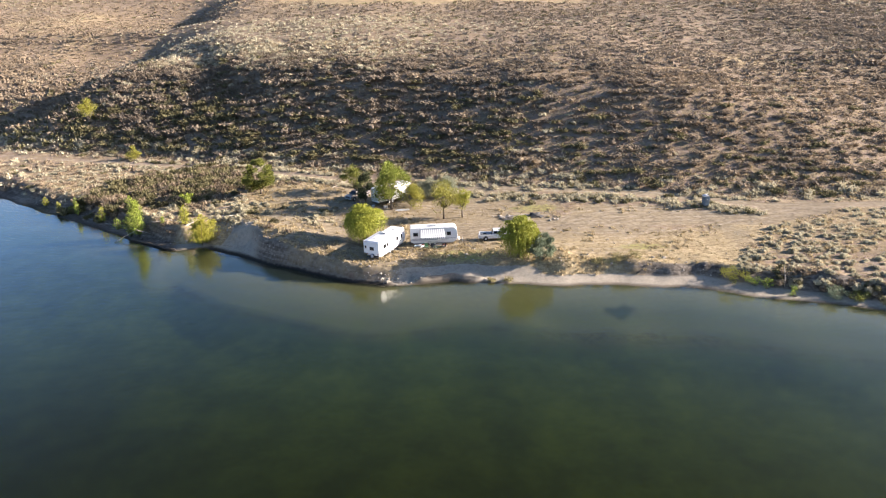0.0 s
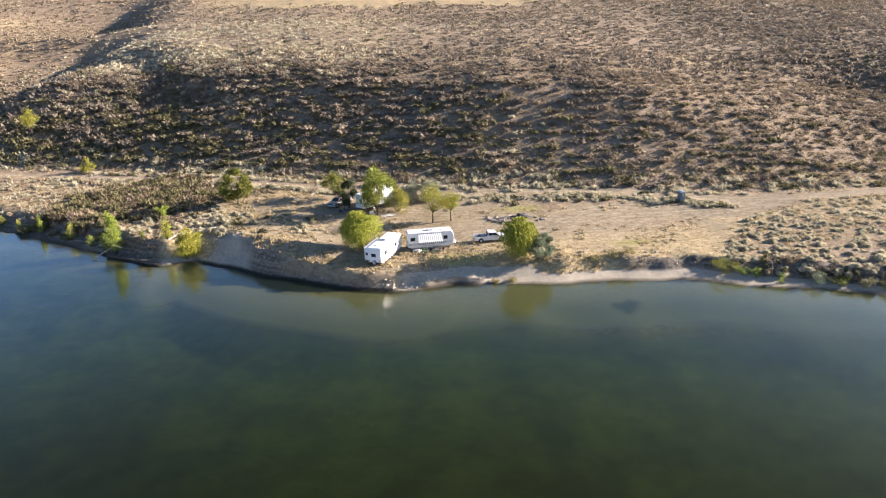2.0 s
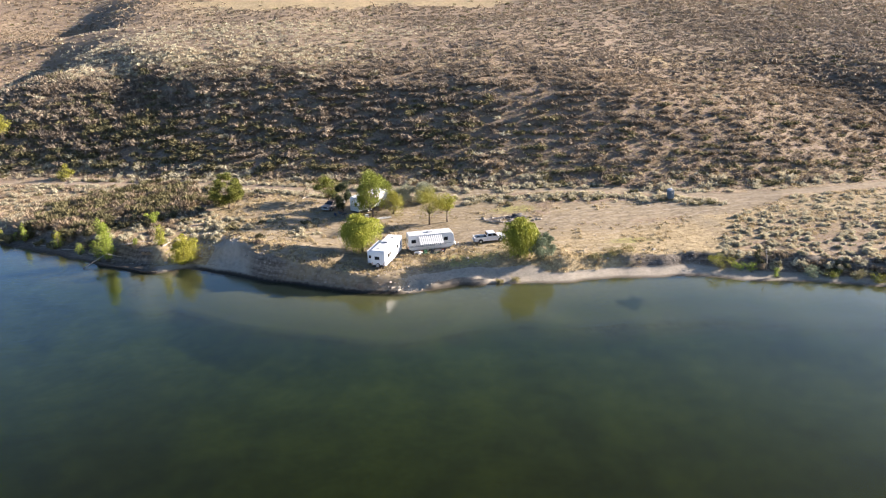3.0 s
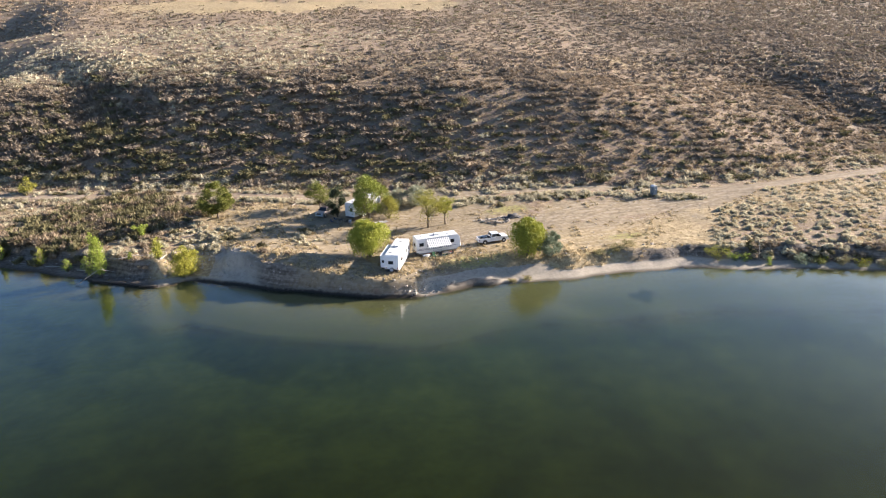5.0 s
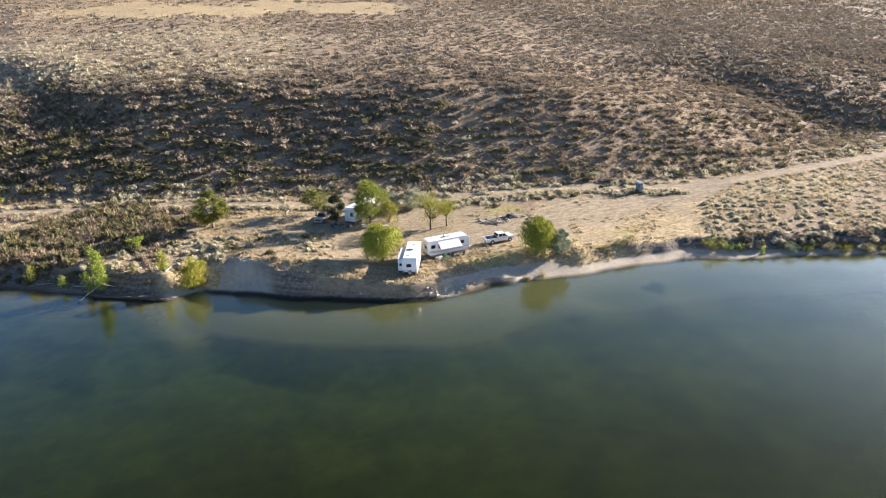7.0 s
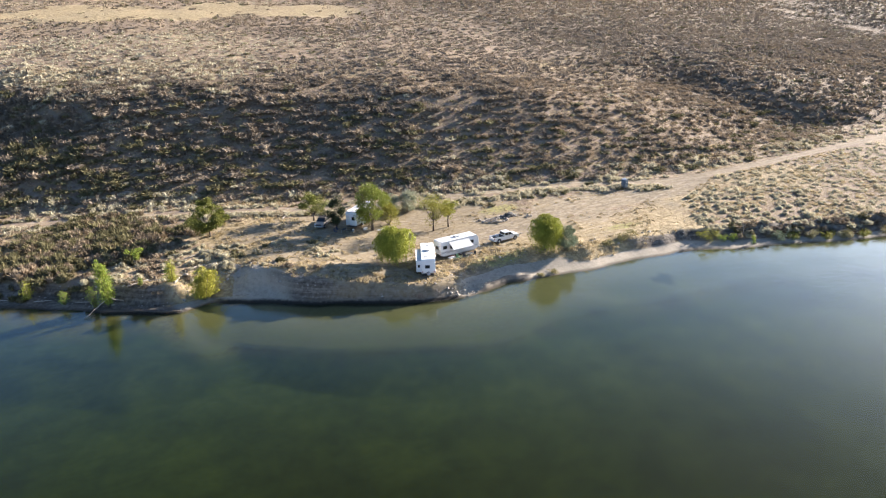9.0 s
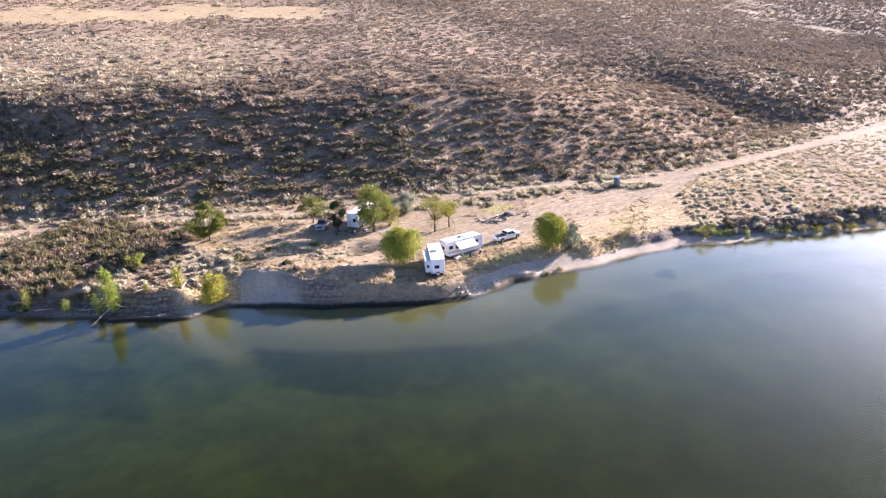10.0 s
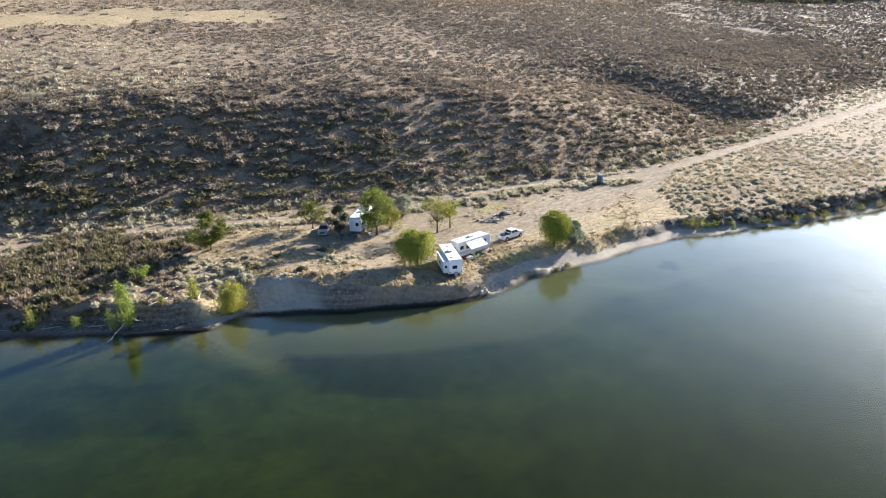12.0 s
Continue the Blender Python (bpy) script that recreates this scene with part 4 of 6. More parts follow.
LEAF_GREEN = foliage("green_leaf", (0.075, 0.10, 0.014), (0.29, 0.315, 0.045))
LEAF_DARK = foliage("dark_green_leaf", (0.078, 0.09, 0.016), (0.24, 0.242, 0.046))
LEAF_WILLOW = foliage("willow_leaf", (0.10, 0.13, 0.012), (0.41, 0.405, 0.055))
LEAF_YELLOW = foliage("yellow_leaf", (0.20, 0.19, 0.02), (0.40, 0.375, 0.055))
LEAF_BRIGHT = foliage("bright_green_leaf", (0.14, 0.19, 0.022), (0.36, 0.40, 0.07))
LEAF_LIME = foliage("lime_leaf", (0.16, 0.175, 0.02), (0.40, 0.385, 0.055))
LEAF_SILVER = foliage("silver_leaf", (0.085, 0.11, 0.062), (0.23, 0.265, 0.17))
LEAF_OLIVE = foliage("olive_leaf", (0.12, 0.118, 0.018), (0.36, 0.335, 0.055))
LEAF_DRY = foliage("dry_weed_leaf", (0.16, 0.138, 0.055), (0.36, 0.31, 0.14))
LEAF_GREY = foliage("grey_leaf", (0.15, 0.16, 0.105), (0.35, 0.355, 0.25))
LEAF_JUNIPER = foliage("juniper_leaf", (0.022, 0.032, 0.014), (0.075, 0.085, 0.035))


# ---- trees ----
def leaf_mesh(name, centres, dirs, size, rng, material, narrow=0.5):
    """Leaf sprays as small bent four-sided blades about their centres."""
    n = len(centres)
    d = dirs + rng.normal(0, 0.55, (n, 3))
    d /= np.linalg.norm(d, axis=1)[:, None]
    s = np.cross(d, rng.normal(0, 1, (n, 3)))
    s /= np.linalg.norm(s, axis=1)[:, None]
    z = size * rng.uniform(0.6, 1.35, n)[:, None]
    co = np.stack([centres - d * z * 0.5, centres + s * z * narrow * 0.5, centres + d * z * 0.5, centres - s * z * narrow * 0.5], 1).reshape(-1, 3)
    return mesh_from(name, co, np.arange(4 * n).reshape(-1, 4), material)


def tree(name, label, category, x, y, h, r, leaf, n=2600, base=0.3, size=0.3, stems=1, lean=(0, 0), seed=1, clumps=22, squash=1.0, trunk=True, gap=0.0, group=""):
    """A broad-leaved tree: forked tapered trunk, limbs to each leaf clump, and a crown of many leaf sprays."""
    rng = np.random.RandomState(seed)
    ob = thing(name, label, category, on_ground(x, y, 0, -0.05), group)
    top = Vector((lean[0], lean[1], 0))
    tips = []
    clumps = int(1.35 * clumps)
    lobes = rng.uniform(0.72, 1.18, 9)
    for k in range(clumps):
        for _ in range(30):
            u = rng.uniform(-1, 1, 3)
            if 0.25 < np.linalg.norm(u) < 1:
                break
        zz = base * h + (h - base * h) * (0.5 + 0.5 * u[2])
        shrink = (1 - 0.35 * max(0, u[2])) * (1 - 0.25 * max(0, -u[2]))
        shrink = shrink * lobes[int((math.atan2(u[1], u[0]) / 6.2832 + 0.5) * 4.99) + 4 * (u[2] > 0.1)]
        tips.append(np.array([u[0] * r * 0.88 * shrink + top.x * zz / h, u[1] * r * 0.88 * shrink * squash + top.y * zz / h, zz * 0.96]))
    cr = 0.40 * r * (12 / clumps) ** 0.35
    cen, out = [], []
    for tip in tips:
        m = int(2.5 * n / clumps * rng.uniform(0.5, 1.5) * (1 - gap * (rng.uniform() < 0.3)))
        v = rng.normal(0, 1, (m, 3))
        v /= np.linalg.norm(v, axis=1)[:, None]
        rad = cr * rng.uniform(0.2, 1.0, m)[:, None] ** 0.6 * rng.uniform(0.65, 1.35)
        c = tip + v * rad * np.array([1, 1, 0.8])
        c[:, 2] = np.maximum(c[:, 2], 0.1)
        cen.append(c)
        out.append(v * 0.7 + np.array([0, 0, 0.25]))
    crown = new("crown", leaf_mesh("crown", np.concatenate(cen), np.concatenate(out), size * 0.78, rng, leaf))
    crown.parent = ob
    if trunk:
        tr = max(0.05, 0.022 * h)
        fork = Vector((top.x * base, top.y * base, base * h * 1.15))
        for s in range(stems):
            off = Vector((rng.uniform(-0.25, 0.25), rng.uniform(-0.25, 0.25), 0)) * (stems > 1)
            bm = tubes(((off, off * 1.5 + fork * 0.55 + Vector((rng.uniform(-.1, .1), rng.uniform(-.1, .1), 0)), fork + off * 2.5), (tr * 1.35, tr, tr * 0.75)))
            part("trunk", bm, BARK, ob, "", True)
        for tip in tips[::2]:
            t = Vector(tip)
            mid = fork.lerp(t, 0.55) + Vector((0, 0, -0.06 * h))
            part("limb", tubes(((fork - Vector((0, 0, 0.3)), mid, t), (tr * 0.55, tr * 0.32, 0.015)), seg=5), BARK, ob, "", True)
    return ob


def willow(x, y, h, r, seed, label):
    """A weeping willow: dome of strands that arch out and hang to the ground."""
    rng = np.random.RandomState(seed)
    ob = thing("willow_tree", label, "tree", on_ground(x, y, 0, -0.05))
    cen, out = [], []
    heads = [(q * r * math.cos(a), q * r * math.sin(a), h * (0.98 - 0.62 * q * q) * rng.uniform(0.86, 1.03)) for q, a in ((rng.uniform(0.05, 0.72), rng.uniform(0, 6.28)) for _ in range(20))]
    for _ in range(1250):
        hx, hy, hz = heads[rng.randint(20)]
        th = rng.uniform(0, 2 * np.pi)
        reach = r * rng.uniform(0.1, 0.62)
        ex, ey = hx + reach * math.cos(th), hy + reach * math.sin(th)
        far = math.hypot(ex, ey) / (r * rng.uniform(0.78, 1.06))
        ex, ey = ex / max(far, 1), ey / max(far, 1)
        drop = hz - h * rng.uniform(0.04, 0.5) if rng.uniform() < 0.6 else hz * rng.uniform(0.25, 0.85)
        m = rng.randint(16, 26)
        s = np.linspace(0, 1, m)
        tuck = 1 - 0.24 * s ** 2
        px = (hx + (ex - hx) * np.minimum(s * 2.0, 1) ** 0.8) * tuck + rng.normal(0, 0.05, m)
        py = (hy + (ey - hy) * np.minimum(s * 2.0, 1) ** 0.8) * tuck + rng.normal(0, 0.05, m)
        pz = hz + 0.12 * h * np.sin(np.minimum(s * 2.4, 1) * np.pi) * 0.5 - drop * np.clip((s - 0.22) / 0.78, 0, 1) ** 1.25
        cen.append(np.c_[px, py, np.maximum(pz, 0.12)])
        out.append(np.c_[np.full(m, 0.5 * math.cos(th)), np.full(m, 0.5 * math.sin(th)), np.where(s < 0.25, 0.4, -1.6)])
    crown = new("crown", leaf_mesh("crown", np.concatenate(cen), np.concatenate(out), 0.28, rng, LEAF_WILLOW, 0.4))
    crown.parent = ob
    part("trunk", tubes((((0, 0, -0.1), (0.1, 0.05, h * 0.25), (0.05, 0, h * 0.5)), (0.32, 0.26, 0.2))), BARK, ob, "", True)
    for hx, hy, hz in heads:
        part("limb", tubes((((0.05, 0, h * 0.4), (hx * 0.5, hy * 0.5, h * 0.65), (hx, hy, hz)), (0.14, 0.09, 0.03)), seg=5), BARK, ob, "", True)
    return ob


def column_tree(x, y, h, r, seed, label, leaf, lean=(0, 0), n=1500, name="poplar_tree"):
    """A narrow poplar: several close upright stems clothed from near the ground."""
    rng = np.random.RandomState(seed)
    ob = thing(name, label, "tree", on_ground(x, y, 0, -0.05))
    cen, out = [], []
    for k in range(5):
        a, q = rng.uniform(0, 6.28), r * rng.uniform(0.2, 0.6) * (k > 0)
        bx, by, hh = q * math.cos(a), q * math.sin(a), h * (1.0 if k == 0 else rng.uniform(0.68, 0.97))
        pts = [(bx * 0.4, by * 0.4, 0), (bx * 0.8 + lean[0] * 0.4, by * 0.8 + lean[1] * 0.4, hh * 0.5), (bx + lean[0], by + lean[1], hh * 0.97)]
        part("stem", tubes((pts, (0.09, 0.06, 0.015)), seg=5), BARK, ob, "", True)
        m = int(0.3 * n)
        s = rng.uniform(0.1, 1, m)
        wid = r * 0.5 * np.sin(np.clip(s, 0, 1) ** 0.9 * np.pi * 0.9 + 0.16) ** 0.7 * rng.uniform(0.2, 1.15, m) * (1 + 0.4 * np.sin(s * 17 + k))
        th = rng.uniform(0, 6.28, m)
        cx = bx * (0.4 + 0.6 * s) + lean[0] * s + wid * np.cos(th)
        cy = by * (0.4 + 0.6 * s) + lean[1] * s + wid * np.sin(th)
        cen.append(np.c_[cx, cy, np.maximum(s * hh, 0.1)])
        out.append(np.c_[0.5 * np.cos(th), 0.5 * np.sin(th), np.full(m, 0.9)])
    crown = new("crown", leaf_mesh("crown", np.concatenate(cen), np.concatenate(out), min(0.26, 0.08 + 0.027 * h), rng, leaf, 0.5))
    crown.parent = ob
    return ob


willow(-15.2, 120.0, 6.5, 4.5, 3, "rounded weeping willow with yellow-green drooping leaves beside the trailer")
willow(11.8, 111.5, 7.0, 3.9, 4, "bright yellow-green weeping willow on the beach bank")
tree("silver_shrub", "grey-green silvery shrub growing against the willow", "shrub", 15.6, 109.7, 4.7, 2.8, LEAF_SILVER, 4000, 0.05, 0.26, 3, seed=5, clumps=16)
tree("camp_tree", "tall green cottonwood tree shading the camper", "tree", -11.8, 138.7, 10.6, 4.6, LEAF_GREEN, 5600, 0.2, 0.34, 1, seed=6, clumps=27)
tree("juniper_tree", "dark green juniper beside the camper", "tree", -17.7, 143.9, 6.8, 2.7, LEAF_JUNIPER, 3000, 0.06, 0.28, 1, seed=7, clumps=14)
tree("yellow_tree", "small yellowing tree beside the camper", "tree", -7.3, 140.6, 5.0, 3.4, LEAF_OLIVE, 2500, 0.04, 0.28, 3, seed=8, clumps=14)
tree("silver_tree", "silvery olive tree by the track", "tree", -0.2, 145.6, 4.8, 3.2, LEAF_GREY, 3200, 0.15, 0.28, 2, seed=9, clumps=16)
tree("silver_tree", "silvery olive tree behind the yellowing tree", "tree", -4.4, 146.6, 4.6, 3.2, LEAF_GREY, 2900, 0.15, 0.28, 2, seed=10, clumps=14)
tree("young_tree", "slender yellow-green tree standing in the clearing", "tree", -1.0, 132.4, 7.5, 4.5, LEAF_OLIVE, 3200, 0.3, 0.28, 1, seed=11, clumps=20, gap=0.5)
tree("young_tree", "smaller yellow-green tree with a thin trunk", "tree", 2.7, 132.8, 6.5, 2.5, LEAF_LIME, 1600, 0.32, 0.27, 1, seed=12, clumps=12, gap=0.6)
tree("round_tree", "round dark green tree above the thicket", "tree", -42.0, 151.3, 7.8, 4.2, LEAF_DARK, 8500, 0.16, 0.3, 1, seed=13, clumps=30)
tree("small_tree", "olive green tree with an open crown", "tree", -20.6, 150.0, 6.8, 3.5, LEAF_DARK, 2900, 0.22, 0.29, 1, seed=14, clumps=18, gap=0.5)
tree("hillside_tree", "lone yellow-green tree on the hillside", "tree", -111.8, 219.0, 7.6, 3.9, LEAF_OLIVE, 2200, 0.1, 0.34, 2, seed=15, clumps=14)
tree("hillside_shrub", "olive shrub at the foot of the hill", "shrub", -88.0, 192.0, 4.0, 2.6, LEAF_OLIVE, 1000, 0.05, 0.3, 3, seed=16, clumps=12)
column_tree(-48.2, 128.0, 6.0, 3.3, 17, "yellow autumn tree leaning over the waterline", LEAF_YELLOW, (0.5, -0.3), 5200, "yellow_tree")
column_tree(-52.2, 131.4, 4.2, 1.9, 18, "thin yellowing sapling above the shore", LEAF_LIME, (0.2, 0), 1300, "yellow_sapling")
tree("sapling", "yellow-green sapling in the brush", "sapling", -56.6, 145.6, 3.8, 1.5, LEAF_BRIGHT, 800, 0.15, 0.24, 2, seed=19, clumps=9)
column_tree(-62.8, 133.0, 8.8, 2.2, 20, "bright green young poplar standing at the waterline", LEAF_BRIGHT, (-0.5, 0.1), 3000)
column_tree(-64.6, 134.0, 4.2, 1.1, 21, "short bright green poplar shoot beside the taller one", LEAF_BRIGHT, (-0.5, 0), 700)
for sx, sy, sh, sr, leaf, seed in ((-83.2, 149.6, 4.4, 0.9, LEAF_BRIGHT, 30), (-75.0, 143.9, 3.8, 1.9, LEAF_LIME, 31), (-89.2, 153.0, 2.6, 1.0, LEAF_LIME, 32),
                                   (-69.4, 138.9, 2.6, 1.5, LEAF_BRIGHT, 33), (-95.0, 158.2, 2.2, 1.1, LEAF_LIME, 34), (-57.3, 132.8, 1.6, 0.7, LEAF_BRIGHT, 35), (-85.5, 151.2, 1.8, 0.8, LEAF_BRIGHT, 36)):
    tagged(column_tree(sx, sy, sh, sr, seed, "leafy green sapling on the sandy shore", leaf, n=700, name="sapling"), group="shore saplings")


# ---- trailers and trucks ----
def window(parent, x0, x1, z0, z1, side_y, name="window"):
    """Tinted side window with a rounded frame, on the wall at side_y."""
    s = math.copysign(1, side_y)
    a, b = sorted((side_y, side_y + s * 0.03))
    f = part(name, boxes((x0 - 0.05, x1 + 0.05, a, b, z0 - 0.05, z1 + 0.05, 0.012)), GREY_TRIM, parent)
    a, b = sorted((side_y + s * 0.02, side_y + s * 0.04))
    part("pane", boxes((x0, x1, a, b, z0, z1, 0.006)), GLASS, f, "dark tinted glass")


def end_window(parent, x, y0, y1, z0, z1):
    s = math.copysign(1, x)
    a, b = sorted((x, x + s * 0.03))
    f = part("window", boxes((a, b, y0 - 0.05, y1 + 0.05, z0 - 0.05, z1 + 0.05, 0.012)), GREY_TRIM, parent)
    a, b = sorted((x + s * 0.02, x + s * 0.04))
    part("pane", boxes((a, b, y0, y1, z0, z1, 0.006)), GLASS, f, "dark tinted glass")


def trailer_shell(ob, length, width, top, floor=0.55):
    """Shell with a raked nose towards +x, roof sheet, roof fittings, running gear and hitch."""
    h, w = length / 2, width / 2
    prof = [(-h, floor + 0.25), (-h + 0.5, floor), (h - 0.75, floor), (h - 0.10, floor + 0.45), (h, floor + 1.15), (h - 0.12, top - 0.45), (h - 0.5, top), (-h + 0.12, top), (-h, top - 0.14)]
    part("body", prism(prof, -w, w, 0.05), WHITE, ob)
    part("roof", boxes((-h + 0.12, h - 0.6, -w + 0.07, w - 0.07, top - 0.01, top + 0.045, 0.02)), ROOF_WHITE, ob, "chalky white roof membrane")
    ac = part("air_conditioner", boxes((-0.55, 0.45, -0.36, 0.36, top + 0.04, top + 0.34, 0.07)), PLASTIC_WHITE, ob, "white rooftop air conditioner")
    part("grille", boxes((-0.57, -0.545, -0.26, 0.26, top + 0.1, top + 0.27)), GREY_TRIM, ac)
    for vx, vy in ((-h + 1.5, 0.3), (h - 2.1, -0.2)):
        part("roof_vent", boxes((vx - 0.22, vx + 0.22, vy - 0.22, vy + 0.22, top + 0.03, top + 0.15, 0.03)), PLASTIC_WHITE, ob)
    part("antenna", tubes((((h - 2.8, 0.6, top), (h - 2.8, 0.6, top + 0.12), (h - 3.3, 0.6, top + 0.2)), (0.03, 0.025, 0.02)), seg=6), PLASTIC_WHITE, ob)
    for s in (-1, 1):
        part("gutter", boxes((-h + 0.1, h - 0.55, s * w - 0.02 + s * 0.02, s * w + 0.02 + s * 0.02, top - 0.06, top - 0.02)), GREY_TRIM, ob)
        part("stripe", boxes((-h + 0.12, h - 0.4, s * (w + 0.007) - 0.006, s * (w + 0.007) + 0.006, floor + 0.75, floor + 0.83)), CARGO_GREY, ob, "thin slate grey stripe")
        part("stripe", boxes((-h + 0.12, h - 1.6, s * (w + 0.007) - 0.006, s * (w + 0.007) + 0.006, floor + 0.55, floor + 0.66)), CARGO_GREY, ob, "slate grey stripe")
        part("skirt", boxes((-h + 0.5, h - 0.8, s * (w - 0.02) - 0.012, s * (w - 0.02) + 0.012, floor - 0.12, floor + 0.1)), GREY_TRIM, ob)
        for wx in (-0.75, 0.15):
            wheel(ob, wx, s * (w - 0.16), 0.36)
        part("fender", prism([(-1.25, 0.42), (-1.15, 0.74), (-0.95, 0.84), (0.35, 0.84), (0.55, 0.74), (0.65, 0.42), (0.6, 0.42), (0.5, 0.70), (0.33, 0.79), (-0.93, 0.79), (-1.1, 0.70), (-1.2, 0.42)], s * w - 0.02, s * w + 0.04), GREY_TRIM, ob)
        for jx in (-h + 0.7, h - 1.0):
            part("stabiliser", tubes((((jx, s * (w - 0.3), floor), (jx + 0.15, s * (w - 0.3), 0.02)), (0.03, 0.03)), seg=5), DARK_STEEL, ob)
    part("chassis", boxes((-h + 0.2, h - 0.6, -w + 0.35, w - 0.35, floor - 0.16, floor - 0.02)), DARK_STEEL, ob)
    part("hitch", tubes((((h - 0.6, -0.55, 0.5), (h + 1.15, 0, 0.48)), (0.05, 0.05)), (((h - 0.6, 0.55, 0.5), (h + 1.15, 0, 0.48)), (0.05, 0.05)), seg=6), DARK_STEEL, ob)
    part("tongue_jack", tubes((((h + 0.95, 0, 0), (h + 0.95, 0, 0.95)), (0.05, 0.045)), seg=8), STEEL, ob)
    for gy in (-0.2, 0.2):
        part("gas_bottle", tubes((((h + 0.3, gy, 0.52), (h + 0.3, gy, 0.58), (h + 0.3, gy, 0.98), (h + 0.3, gy, 1.08)), (0.12, 0.16, 0.16, 0.07)), seg=12), PLASTIC_WHITE, ob, "white propane bottle", True)
    part("bumper", boxes((-h - 0.16, -h - 0.05, -w + 0.1, w - 0.1, 0.42, 0.53, 0.02)), DARK_STEEL, ob)
    for s in (-1, 1):
        part("tail_lamp", boxes((-h - 0.03, -h + 0.01, s * (w - 0.22) - 0.07, s * (w - 0.22) + 0.07, 0.95, 1.12, 0.01)), plain("red_lens", (0.35, 0.02, 0.02), 0.25), ob, "red tail lamp")


def trailer_with_slideout():
    ob = thing("travel_trailer", "white travel trailer with slide-out and spare wheel on dry grass", "travel trailer", on_ground(-11.1, 115.45, 64.5, -0.03))
    L, W, top = 9.3, 2.45, 3.25
    trailer_shell(ob, L, W, top)
    h, w = L / 2, W / 2
    so = part("slide_out", boxes((-h + 0.5, h - 3.2, w - 0.02, w + 0.85, 0.85, 2.95, 0.04)), WHITE, ob)
    part("slide_roof", boxes((-h + 0.46, h - 3.16, w + 0.0, w + 0.9, 2.955, 3.0, 0.015)), ROOF_WHITE, so)
    window(so, -1.6, -0.4, 1.6, 2.3, w + 0.85)
    part("end_window", boxes((-h + 0.47, -h + 0.5, w + 0.2, w + 0.6, 1.7, 2.2, 0.01)), GLASS, so, "small dark window")
    end_window(ob, -h, -0.25, 0.55, 1.7, 2.25)
    sp = part("spare_tyre", tubes((((-h - 0.12, 0, 0.78), (-h - 0.32, 0, 0.78)), (0.36, 0.34)), seg=20), RUBBER, ob, "black spare tyre", True)
    part("spare_cover", tubes((((-h - 0.32, 0, 0.78), (-h - 0.345, 0, 0.78)), (0.32, 0.28)), seg=20), GREY_TRIM, sp)
    for x0, x1 in ((-3.1, -2.2), (-1.9, -1.5), (1.4, 2.2), (3.0, 3.5)):
        window(ob, x0, x1, 1.6, 2.25, -w)
    d = part("door", boxes((0.1, 0.8, -w - 0.03, -w + 0.01, 0.65, 2.6, 0.01)), PLASTIC_WHITE, ob)
    part("handle", boxes((0.13, 0.2, -w - 0.06, -w - 0.03, 1.45, 1.6)), DARK_STEEL, d)
    part("entry_step", boxes((0.15, 0.75, -w - 0.35, -w - 0.05, 0.28, 0.33)), DARK_STEEL, ob)
    part("awning_roll", tubes((((-2.8, -w - 0.08, top - 0.18), (2.4, -w - 0.08, top - 0.18)), (0.06, 0.06)), seg=8), AWNING_WHITE, ob)
    end_window(ob, h - 0.12, -0.6, 0.6, 1.75, 2.2)
    return ob


